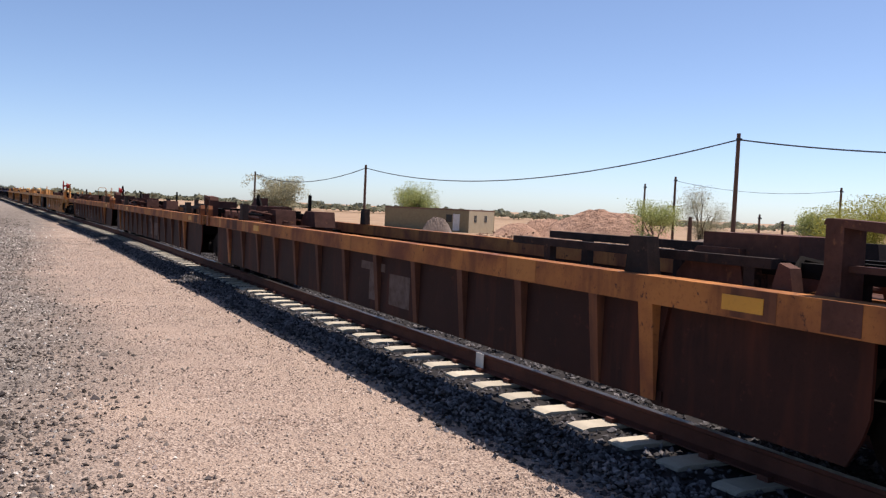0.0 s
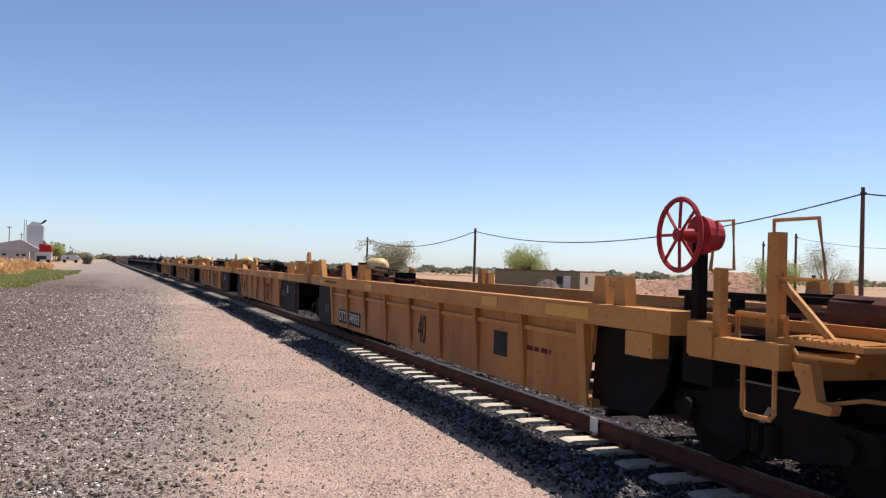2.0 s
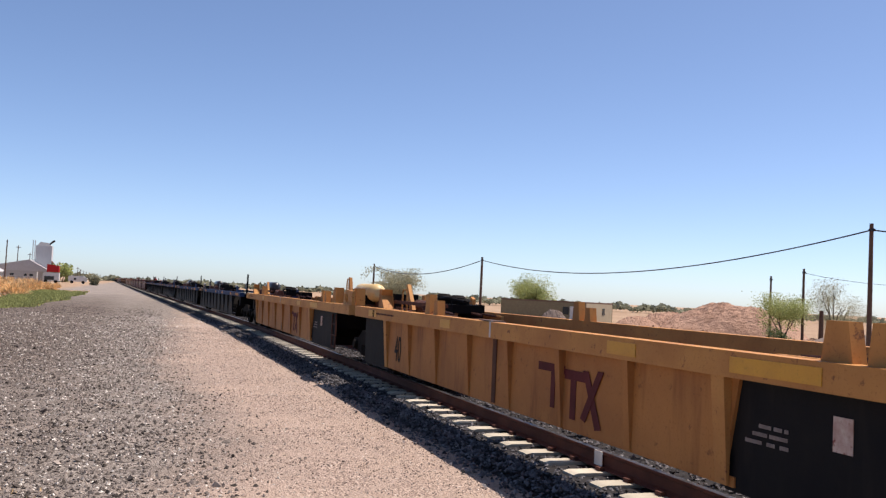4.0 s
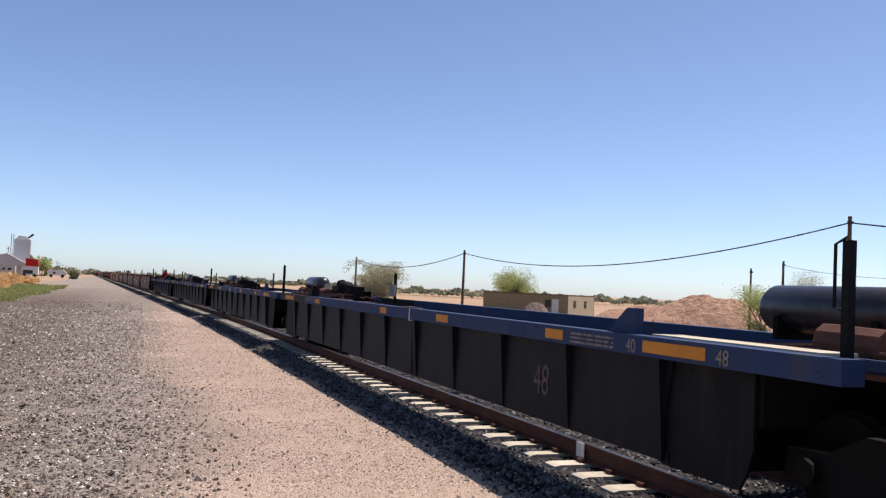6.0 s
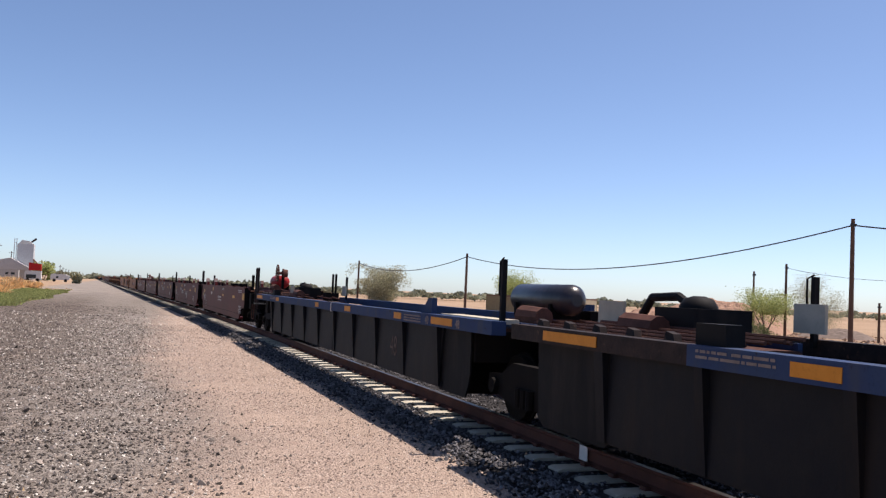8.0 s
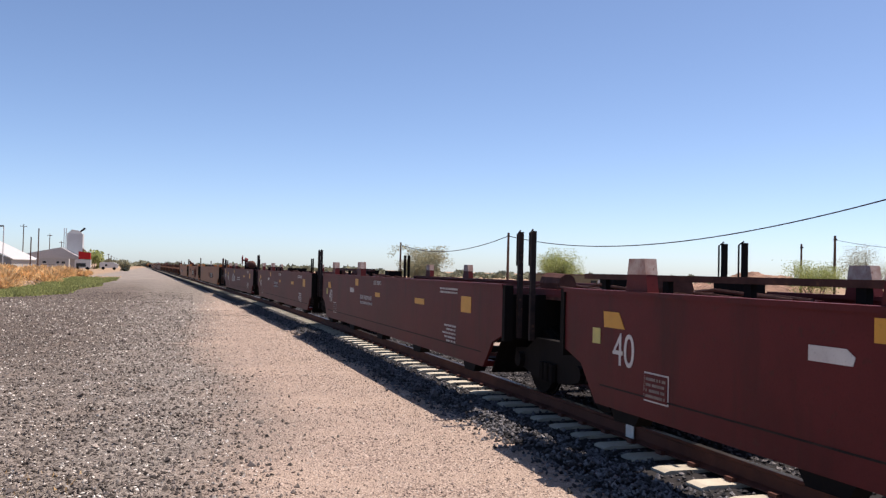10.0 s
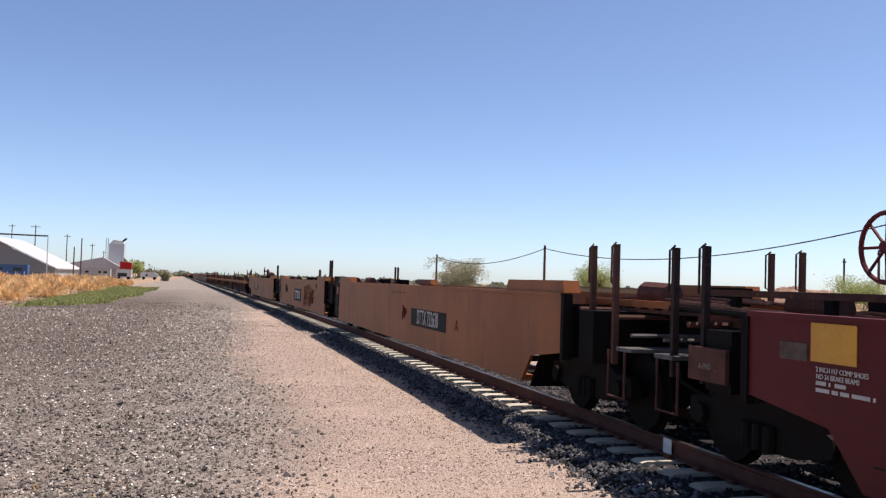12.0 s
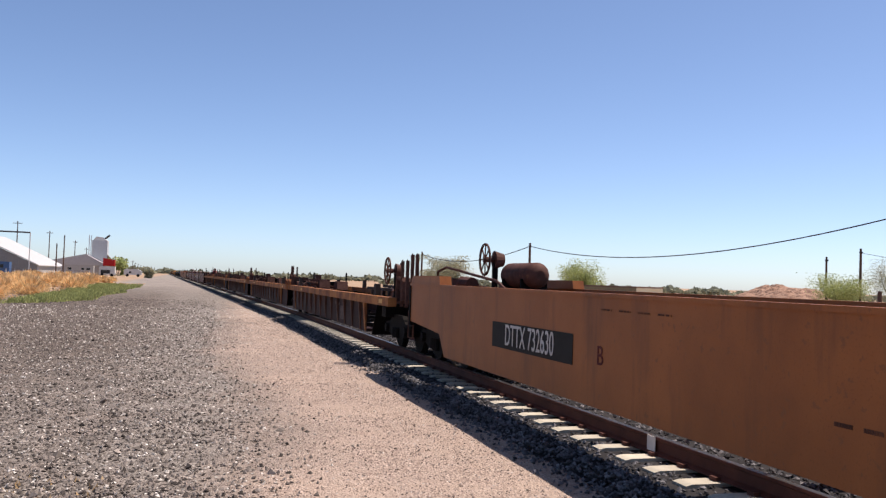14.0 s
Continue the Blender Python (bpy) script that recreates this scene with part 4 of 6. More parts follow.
    lettering(text, 0.62, M["letter_black"], u, -1.382, 9.0 if first else L - 3.2, 0.62, 0.62)
    if first:
        lettering("125-T", 0.26, M["grey_letter"], u, -1.352, L - 1.72, 0.56, 0.75)
        plate("data_panel", 5.75, 6.15, 0.55, 0.85, -1.376, M["letter_black"], u, "small dark data panel")
        stencil(4.6, 5.3, 0.7, 0.05, -1.376, M["letter_maroon"], u, 4)
        return tagged(u, "ochre-yellow ribbed well car end unit with hand brake", "rail car", "well car units of the train")
    x = -1.376
    mk = plate("painted_mark", 7.38, 8.02, 0.84, 0.93, x, M["letter_maroon"], u, "dark brown brushed company mark")
    plate("mark_bar", 6.9, 7.376, 0.80, 0.90, x, M["letter_maroon"], mk)
    plate("mark_stroke", 7.60, 7.70, 0.46, 0.838, x, M["letter_maroon"], mk)
    plate("mark_stroke", 7.12, 7.24, 0.40, 0.798, x, M["letter_maroon"], mk)
    for k, pts in enumerate(([(6.98, 0.92), (6.86, 0.92), (6.58, 0.38), (6.70, 0.36)], [(6.56, 0.94), (6.67, 0.94), (7.0, 0.44), (6.90, 0.41)])):
        part("mark_stroke", prism(pts, x - 0.009 - 0.003 * k, x - 0.0065, "x"), M["letter_maroon"], mk)
    strap(u, L - 6.5 if L < 16.5 else 9.3, 1.30, M["brown_rib"])
    if not end[0]:
        for k in range(3):
            stencil(4.05, 4.5 - 0.06 * k, 0.64 + 0.06 * k, 0.028, -1.346, M["grey_letter"], u, k)
        plate("inspection_plate", 3.46, 3.63, 0.72, 0.95, -1.346, M["scuffed"], u)
    return tagged(u, "ochre-yellow ribbed well car unit with black end panels, empty", "rail car", "well car units of the train")


def strap(u, y, top, dark):
    """A splice in the middle of the side: pale joint band on the chord, sooty run down the sheet under it."""
    part("chord_joint", box(-1.466, -1.26, y - 0.022, y + 0.022, top - 0.19, top + 0.006), M["letter"], u, "pale joint band round the chord")
    part("joint_cap", box(-1.45, -1.27, y - 0.02, y + 0.42, top + 0.006, top + 0.02), M["faded"], u)
    part("soot_run", prism([(y - 0.06, top - 0.2), (y + 0.06, top - 0.2), (y + 0.04, 0.3), (y - 0.07, 0.3)], -1.39, -1.3755, "x"), dark, u, "sooty run down the side sheet")


def navy_unit(L, end, seed):
    u = ribbed_unit(L, 1.29, M["navy"], M["navy_chord"], M["navy"], M["black"], f0=2.2, r0=2.1, d0=1.2, pitch=1.6, chord_h=0.17, seed=seed, end=end, guides=False, tail=3.6 if not end[1] else 0.0)
    upright(u, -1.25, 0.45, 1.2, 2.05, M["black"])
    upright(u, 1.25, L - 2.05, 1.2, 1.95, M["black"])
    part("pale_plate", box(1.15, 1.19, L - 2.3, L - 1.85, 1.35, 1.66), M["sleeper"], u)
    tank(u, 1.75, 1.58, M["sooty"], r=0.21, l=1.8)
    part("valve_box", box(-0.3, 0.4, L - 2.1, L - 1.4, 1.24, 1.56), M["black"], u, bevel=0.08)
    part("valve_pipe", tube([(0, L - 0.7, 1.45), (0, L - 0.9, 1.66), (0, L - 1.4, 1.68), (0, L - 1.7, 1.55)], 0.05, 8), M["black"], u)
    smooth(part("valve_dome", tube([(0, L - 1.75, 1.5), (0, L - 1.75, 1.58), (0, L - 1.75, 1.66), (0, L - 1.75, 1.69)], [0.2, 0.2, 0.15, 0.06], 14), M["black"], u))
    part("deck_plate", box(-0.2, -0.16, L - 0.6, L - 0.05, 1.25, 1.6), M["sleeper"], u)
    for k in range(5):
        y = L - 0.5 - 0.62 * k
        part("deck_rod", tube([(-1.1 + 0.2 * k, L - 3.6, 1.27 + 0.02 * k), (-1.1 + 0.2 * k, L - 0.3, 1.27 + 0.02 * k)], 0.02, 6), M["rustmetal"], u)
        part("deck_bracket", prism([(y - 0.1, 1.2), (y - 0.06, 1.34), (y + 0.05, 1.36), (y + 0.12, 1.2)], -1.2, -1.12, "x"), M["grimy"], u, bevel=0.01)
    part("tail_bracket", box(-1.38, -1.2, L - 3.97, L - 3.6, 1.29, 1.46), M["black"], u, bevel=0.02)
    for y, w in ((1.62, 0.85), (3.9, 0.38), (7.17, 0.46), (10.07, 0.35), (L - 5.2, 0.45), (L - 2.2, 1.1)):
        plate("reflector", y, y + w, 1.155, 1.255, -1.461, M["orange"], u)
    lettering("40", 0.17, M["grey_letter"], u, -1.463, 2.66, 1.19, 0.9)
    lettering("48", 0.17, M["grey_letter"], u, -1.463, 1.42, 1.19, 0.9)
    lettering("48", 0.46, M["faded"], u, -1.379, 4.5, 0.68, 0.8)
    for k in range(3):
        stencil(2.95, 3.75, 1.225 - 0.04 * k, 0.022, -1.461, M["grey_letter"], u, 40 + k)
    for k in range(2):
        stencil(L - 4.6, L - 3.72, 1.235 - 0.045 * k, 0.022, -1.461, M["grey_letter"], u, 50 + k)
    part("walk_board", box(-1.22, -0.9, 0.7, 2.7, 1.24, 1.30), M["sleeper"], u, "pale worn walkway board", 0.01)
    for s in (-1, 1):
        part("corner_bracket", prism([(2.75, 1.28), (2.75, 1.52), (2.9, 1.52), (3.25, 1.28)], s * 1.28, s * 1.36, "x"), M["navy_chord"], u, bevel=0.01)
    strap(u, 8.84, 1.29, M["under"])
    guide(u, 1.36, 3.6, 1.29, 0.3, 0.4, M["navy"], M["letter"])
    return tagged(u, "navy-black ribbed well car unit with blue top chord", "rail car", "well car units of the train")


def red_unit(L, end, seed, number=""):
    u = smooth_unit(L, 1.44, M["red"], seed, end=end, hold=2.0, f0=0.85, r0=1.05, cut=1.6, cut1=1.8, pads=True)
    q = 2.6 if end[1] else 0.0
    for s in (-1, 1):
        for y in (L - q - 5.8, L - q - 2.55):
            guide(u, s * 1.32, y, 1.44, 0.33, 0.42, M["red"], M["scuffed"])
    part("walk_beam", box(-0.95, -0.85, L - 5.2, L - 0.6, 1.56, 1.62), M["rustmetal"], u, bevel=0.01)
    for k in range(4):
        part("beam_post", box(-0.93, -0.87, L - 5.0 + k * 1.3, L - 4.9 + k * 1.3, 1.36, 1.56), M["under"], u)
    for y in (0.32, 0.74):
        upright(u, -1.22, y, 0.75, 2.15, M["grimy"])
        upright(u, 1.22, y - 1.0, 1.0, 2.05, M["under"])
    if end[1]:
        for y in (L - 0.5, L - 1.05):
            upright(u, -1.22, y, 0.75, 2.02, M["grimy"])
        part("end_label", box(-1.36, -1.32, L - 1.6, L - 1.0, 0.80, 1.10), M["rustmetal"], u, "rusty maroon plate at the car end", 0.008)
        lettering("A-END", 0.075, M["grey_letter"], u, -1.364, L - 1.28, 0.93, 0.9)
        for k in range(4):
            part("end_pipe", tube([(-1.15 + 0.1 * k, L - 0.3, 1.42 + 0.05 * (k % 2)), (-1.15 + 0.1 * k, L - 2.2, 1.40)], 0.03, 6), M["rustmetal"] if k % 2 else M["under"], u)
    x = -1.401
    lettering("40", 0.46, M["letter"], u, x - 0.003, L - q - 2.38, 0.86, 0.95)
    part("reflector", prism([(L - q - 2.4, 1.08), (L - q - 1.98, 1.08), (L - q - 1.96, 1.24), (L - q - 2.28, 1.24)], x - 0.005, x, "x"), M["reflect"], u)
    plate("yellow_label", L - q - 1.9, L - q - 1.73, 0.90, 1.06, x, M["pale_yellow"], u)
    part("pale_patch", prism([(L - q - 5.4, 1.05), (L - q - 4.98, 1.05), (L - q - 4.98, 1.16), (L - q - 5.34, 1.16), (L - q - 5.42, 1.11)], x - 0.005, x, "x"), M["letter"], u)
    plate("reflector", L - q - 5.9, L - q - 5.58, 1.22, 1.38, x, M["reflect"], u)
    plate("reflector", 2.15, 2.6, 1.0, 1.24, x, M["reflect"], u)
    plate("reflector", 4.6, 5.2, 1.02, 1.12, x, M["reflect"], u)
    for k in range(5):
        stencil(2.85, 3.3 + 0.12 * (k % 3), 0.50 + 0.06 * k, 0.028, x, M["letter"], u, k)
    for k in range(2):
        stencil(2.8, 3.7, 1.26 + 0.055 * k, 0.03, x, M["letter"], u, k + 9)
    if number:
        stencil(7.0, 8.3, 0.94, 0.06, x, M["letter"], u, 12)
        stencil(7.0, 8.4, 0.85, 0.04, x, M["letter"], u, 13)
    else:
        lettering("LD LMT 124,000 PER UNIT", 0.13, M["letter"], u, x - 0.003, 9.28, 0.97, 0.8)
        lettering("20 FT CONTAINER LIMIT 61,500 EACH", 0.085, M["letter"], u, x - 0.003, 9.24, 0.85, 0.85)
        plate("reflector", 7.92, 8.35, 1.03, 1.12, x, M["reflect"], u)
        lettering("AOK 58109 D", 0.13, M["letter"], u, x - 0.003, 8.18, 1.32, 0.9)
    fr = plate("stencil_frame", L - q - 3.2, L - q - 2.78, 0.45, 0.72, x, M["letter"], u, "white outlined data panel", 0.003)
    plate("frame_field", L - q - 3.185, L - q - 2.795, 0.465, 0.705, x - 0.004, M["red"], fr)
    for k in range(4):
        stencil(L - q - 3.15, L - q - 2.83, 0.49 + 0.052 * k, 0.026, x - 0.0105, M["grey_letter"], fr, 70 + k)
    if end[1]:
        plate("reflector", L - 3.23, L - 2.76, 1.12, 1.40, x, M["reflect"], u, "large amber safety panel")
        plate("pale_plate", L - 2.72, L - 2.4, 1.11, 1.24, x, M["faded"], u)
        lettering("2 INCH H.F COMP SHOES", 0.052, M["letter"], u, x - 0.003, L - 3.08, 1.065, 0.9)
        lettering("NO 24 BRAKE BEAMS", 0.052, M["letter"], u, x - 0.003, L - 3.04, 1.015, 0.9)
        for k in range(2):
            stencil(L - 3.4 + 0.25 * (1 - k), L - 2.82, 0.955 - 0.05 * k, 0.028, x, M["letter"], u, 30 + k)
    if number:
        lettering(number, 0.46, M["letter"], u, x - 0.003, 10.4, 0.86, 0.8)
    return tagged(u, "maroon smooth-sided well car unit with white stencils", "rail car", "well car units of the train")


def tan_unit(L, end, seed, number="", logo=0.0):
    u = smooth_unit(L, 1.51, M["tan"], seed, end=end, raised=M["tan"], hold=1.9, hold1=0.85, f0=2.4, r0=0.9, cut=2.46, cut1=1.0, truck=-0.45)
    x = -1.401
    for y in ((0.8, 1.4) if end[0] else (1.99, 2.43)):
        upright(u, -1.22, y, 0.75, 2.1 if end[0] else 2.26, M["rustmetal"], 0.12 if y != 1.99 else -0.12)
        upright(u, 1.22, y, 1.0, 2.1, M["rustmetal"])
    if number:
        at = 14.3 if end[1] else 8.7
        plate("number_panel", at - 1.4, at + 1.4, 0.68, 1.04, x, M["letter_black"], u, "black panel behind the white lettering")
        lettering(number, 0.42, M["letter"], u, x - 0.01, at, 0.86, 0.69)
        lettering("B" if end[1] else "A", 0.3, M["letter_maroon"], u, x - 0.003, at - 2.1, 0.84)
    if not end[0]:
        # Upper sheet darkened for shade; the lower black one is added only as shade.
        part("recess_sheet", box(-1.05, -1.0, 0.35, 2.4, 1.15, 1.70), M["grimy"], u, "rusted sheet in the end recess, darkened for its shade", 0.01)
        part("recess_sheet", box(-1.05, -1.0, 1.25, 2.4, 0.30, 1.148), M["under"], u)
        for k in range(4):
            part("recess_rung", tube([(-1.3, 1.95, 0.6 + 0.24 * k), (-1.3, 2.4, 0.6 + 0.24 * k)], 0.016, 6), M["rustmetal"], u)
        part("hanging_hose", tube([(-1.2, 1.3, 1.3), (-1.25, 1.2, 0.95), (-1.25, 0.95, 0.8), (-1.2, 0.7, 0.95), (-1.15, 0.5, 1.1)], 0.026, 6), M["rubber"], u)
    if not end[1]:
        ep = part("end_panel", prism([(L - 0.86, 1.48), (L - 0.03, 1.48), (L - 0.03, 0.75), (L - 0.2, 0.4), (L - 0.86, 0.32)], -1.395, -1.37, "x"), M["black"], u, "black painted end panel", 0.006)
        plate("rusty_patch", L - 0.72, L - 0.34, 1.12, 1.34, -1.396, M["tan"], u, "worn patch of orange-brown paint")
        plate("reflector", L - 1.0, L - 0.87, 0.98, 1.08, x, M["faded"], u)
    if logo:
        lg = plate("mark_field", logo, logo + 2.55, 0.56, 1.10, x, M["letter_black"], u, "dark field with pale painted company mark")
        for k in range(3):
            y = logo + 0.3 + 0.68 * k
            if k:
                plate("mark_bar", y, y + 0.58, 0.94, 1.02, x - 0.007, M["letter"], lg)
                plate("mark_stroke", y + 0.20, y + 0.38, 0.65, 0.938, x - 0.007, M["letter"], lg)
            else:
                part("mark_stroke", prism([(y, 0.65), (y + 0.18, 0.65), (y + 0.58, 1.02), (y + 0.40, 1.02)], x - 0.013, x - 0.007, "x"), M["letter"], lg)
                part("mark_stroke", prism([(y + 0.40, 0.65), (y + 0.58, 0.65), (y + 0.18, 1.02), (y, 1.02)], x - 0.019, x - 0.0135, "x"), M["letter"], lg)
        for k in range(5):
            for y in (logo + 0.82, logo + 1.5):
                plate("mark_line", y - 0.1, y + 0.16, 0.69 + 0.04 * k, 0.70 + 0.04 * k, x - 0.007, M["letter"], lg)
    for k in range(4):
        stencil(L * 0.5 + k * 0.4, L * 0.5 + k * 0.4 + 0.25, 1.34, 0.018, x, M["brown_rib"], u, k)
        stencil(L * 0.35 + k * 0.3, L * 0.35 + k * 0.3 + 0.2, 0.70, 0.03, x, M["brown_rib"], u, k + 5)
    return tagged(u, "orange-brown smooth-sided well car unit, weathered, empty", "rail car", "well car units of the train")


SPEED = 26.5
A, B = ("end", ""), ("", "end")
MID = ("", "")
UNITS = []          # unit, distance of its front end from the camera at the start


def add(u, s):
    UNITS.append((u, s))
    return u


def scribble(u, y0, y1, z0, z1, x, material, seed, n=7, r=0.014):
    """Sprayed strokes that cannot be read: bent lines lying on the side sheet."""
    rng = random.Random(seed)
    g = None
    for k in range(n):
        cy = y0 + (y1 - y0) * (k + 0.5) / n
        w = (y1 - y0) / n
        pts = [(x, cy + rng.uniform(-0.8, 0.8) * w, z0 + (z1 - z0) * rng.random()) for _ in range(3)]
        fine = []
        for a in range(9):
            q = a / 8
            fine.append(tuple((1 - q) ** 2 * pts[0][i] + 2 * q * (1 - q) * pts[1][i] + q * q * pts[2][i] for i in range(3)))
        ob = part("spray_mark" if g is None else "spray_stroke", tube(fine, r, 5), material, u if g is None else g, "dark sprayed scribble" if g is None else "")
        g = g or ob


def build_train():
    def row(joints, maker, **kw):
        out = []
        for i, (a, b) in enumerate(zip(joints, joints[1:])):
            end = A if i == 0 else B if i == len(joints) - 2 else MID
            extra = {k: v[i] for k, v in kw.items()}
            out.append(add(maker(b - a, end, i * 7 + 3, **extra), a))
        return out
    br = row([-32.0, -14.8, 2.35, 20.4, 38.0, 57.0], brown_unit)
    lettering("DTTX 627", 0.46, M["grey_letter"], br[4], -1.38, 14.0, 0.47, 0.8)
    fr = plate("stencil_frame", 7.75, 8.27, 0.38, 0.72, -1.376, M["grey_letter"], br[4], "white outlined square", 0.003)
    plate("frame_field", 7.77, 8.0, 0.4, 0.70, -1.38, M["brown"], fr)
    plate("frame_field", 8.02, 8.25, 0.4, 0.70, -1.38, M["brown"], fr)
    for q, u in enumerate(br[1:4]):
        ln = (17.6, 17.6, 17.6)[q]
        for k, y in enumerate((0.9, 1.5, 4.2, ln - 1.1, ln - 1.9, ln - 2.5, ln - 3.4)):
            w = 0.16 + 0.11 * ((k * 5 + q) % 4)
            plate("paint_patch", y, y + w, 1.0, 1.187, -1.461, (M["yellow_chord"], M["rustmetal"], M["brown_rib"], M["yellow"])[(k + q) % 4], u, "worn paint patch", 0.002)
    brake_stand(br[4], 1.15, 16.9, 1.1, M["rustmetal"], 1)
    for x, y in ((-0.6, 17.2), (0.5, 17.6), (1.2, 15.2)):
        hoop(br[4], x, y, 1.15, 0.5, 0.62, M["rustmetal"])
    ye = row([57.0, 74.8, 90.8, 107.0, 123.8, 142.6], yellow_unit, text=["40"] * 5)
    brake_stand(ye[0], -1.3, 2.1, 1.25, M["yellow_chord"])
    for x, y in ((0.6, 0.9), (1.2, 1.4)):
        hoop(ye[0], x, y, 1.2, 0.42, 0.72, M["yellow_chord"], "x" if abs(x) < 1 else "y")
    plate("number_panel", 12.85, 14.7, 0.36, 0.64, -1.376, M["letter_black"], ye[0], "black panel behind the white lettering")
    lettering("DTTX 749093", 0.29, M["letter"], ye[0], -1.386, 13.78, 0.50, 1.02)
    na = row([142.6, 163.0, 183.4, 201.8, 221.5, 242.0], navy_unit)
    re_ = row([242.0, 259.5, 275.1, 291.1, 307.9, 326.3], red_unit, number=["", "", "", "", "AOK 58109"])
    tank(re_[4], 14.0, 1.72, M["rustmetal"], l=1.6, r=0.24)
    brake_stand(re_[4], -0.1, 16.15, 1.33, M["rustmetal"], gear="gear_dull")
    tank(re_[0], 3.0, 1.72, M["gear_red"], l=1.6, r=0.24)
    brake_stand(re_[0], -0.1, 1.9, 1.35, M["rustmetal"], gear="rustmetal")
    ta = row([326.3, 347.8, 367.5, 389.0], tan_unit, number=["DTTX 732630", "", "DTTX 732630"], logo=[0.0, 9.42, 0.0])
    scribble(ta[1], 15.05, 15.95, 0.86, 1.24, -1.402, M["letter_black"], 3, 14, 0.017)
    scribble(ta[1], 15.25, 15.75, 0.88, 1.2, -1.403, M["grey_letter"], 33, 4, 0.012)
    rng = random.Random(12)
    scribble(ta[1], 5.7, 8.6, 0.45, 1.2, -1.402, M["grimy"], 21, 16, 0.010)
    tag = None
    for k in range(7):
        cy, cz = 8.35 - 0.36 * k, 0.86 - 0.03 * (k % 2) + 0.04 * (k % 3)
        ry, rz = rng.uniform(0.2, 0.3), rng.uniform(0.36, 0.48)
        sag, start, span = rng.uniform(-0.15, 0.15), rng.uniform(0, 6.28), rng.uniform(4.6, 6.2)
        pts = []
        for a in range(19):
            q = start + span * a / 18
            w = 1 + 0.16 * math.sin(3 * q + k)
            pts.append((-1.402, cy + ry * w * math.cos(q) + sag * math.sin(q), cz + rz * w * math.sin(q)))
        ob = part("spray_stroke" if tag else "spray_outline", tube(pts, 0.011, 5), M["letter_maroon"], tag or ta[1], "" if tag else "dark brown sprayed bubble outlines")
        tag = tag or ob
    scribble(ta[1], 5.2, 6.2, 0.5, 1.2, -1.402, M["letter_maroon"], 5, 10, 0.02)
    scribble(ta[1], 4.5, 4.75, 1.15, 1.45, -1.402, M["letter_maroon"], 15, 4, 0.02)
    lettering("58", 0.5, M["letter_maroon"], ta[1], -1.404, 18.15, 0.66, 0.9)
    scribble(ta[0], 10.6, 10.95, 0.72, 1.08, -1.402, M["letter_maroon"], 6, 9, 0.02)
    plate("black_smear", 18.45, 18.75, 0.85, 1.25, -1.401, M["letter_black"], ta[1], "smeared black paint patch", 0.003)
    scribble(re_[1], 6.6, 7.6, 0.5, 1.0, -1.402, M["letter"], 8, 5)
    scribble(br[4], 5.2, 6.2, 0.4, 0.8, -1.378, M["faded"], 9, 5)
    tank(ta[2], 18.1, 1.74, M["rustmetal"], l=1.5, r=0.22)
    for y in (20.95, 21.35):
        upright(ta[2], -1.22, y, 0.75, 2.12, M["rustmetal"])
    part("pipe_rail", tube([(-0.9, 20.6, 1.5), (-0.9, 20.5, 1.78), (-0.9, 19.9, 1.86), (-0.9, 17.0, 1.62), (-0.9, 16.6, 1.5)], 0.025, 6), M["rustmetal"], ta[2])
    brake_stand(ta[2], -0.2, 19.1, 1.34, M["rustmetal"], gear="rustmetal")
    b2 = row([389.0, 409.5, 429.0, 448.5, 468.0, 488.5], brown_unit)
    for u in b2:
        for y in (0.35, 0.8, 3.4):
            upright(u, -1.2 if y < 2 else -0.6, y, 1.0, 2.0, M["rustmetal"])
    brake_stand(b2[0], -1.2, 1.4, 1.1, M["rustmetal"], gear="rustmetal")
    s = 488.5
    pool = [re_, ta, na, ye, br]
    for car in pool:
        last = s
        for i, src in enumerate(car):
            a = next(q for w, q in UNITS if w == src)
            nxt = [q for w, q in UNITS if w == car[i + 1]][0] if i + 1 < len(car) else None
            ln = (nxt - a) if nxt is not None else 19.0
            add(copy_thing(src, Matrix.Identity(4)), s)
            s += ln


build_train()


def motions():
    for u, s0 in UNITS:
        rows = []
        for k in range(29):
            t = 0.5 * k
            x, y, h = along(s0 - SPEED * t)
            x2, y2, h2 = along(s0 - SPEED * t + 17.0)
            yaw = -math.degrees(math.atan2(x2 - x, y2 - y))
            rows.append((t, pose(x, y, RAIL_Z, 0, 0, yaw)))
        walk(u, rows)

# ---------------------------------------------------------------- surroundings
def at(az, d):
    return d * math.sin(radians(az)), d * math.cos(radians(az))


def pole(az, d, top, r, label="weathered wooden utility pole", arm=0.0, lean=0.0, base=None, name="utility_pole"):
    x, y = at(az, d)
    z = height(x, y) if base is None else base
    p = thing(name, label, "pole", "poles", pose(x, y, z))
    bm = tube([(0, 0, -0.4), (lean * 0.5, 0, (top - z) * 0.5), (lean, 0, top - z)], [r, r * 0.9, r * 0.75], 10)
    part("shaft", bm, M["wood"], p)
    if arm:
        part("cross_arm", box(lean - arm / 2, lean + arm / 2, -0.06, 0.06, top - z - 0.7, top - z - 0.55), M["wood"], p)
        for k in (-0.45, -0.2, 0.2, 0.45):
            part("insulator", tube([(lean + arm * k, 0, top - z - 0.55), (lean + arm * k, 0, top - z - 0.38)], 0.06, 6), M["silver"], p)
    else:
        part("wire_clamp", box(lean - 0.12, lean + 0.12, -0.18, 0.1, top - z - 0.45, top - z - 0.3), M["wire"], p)
    return Vector((x + lean, y, top - 0.38))


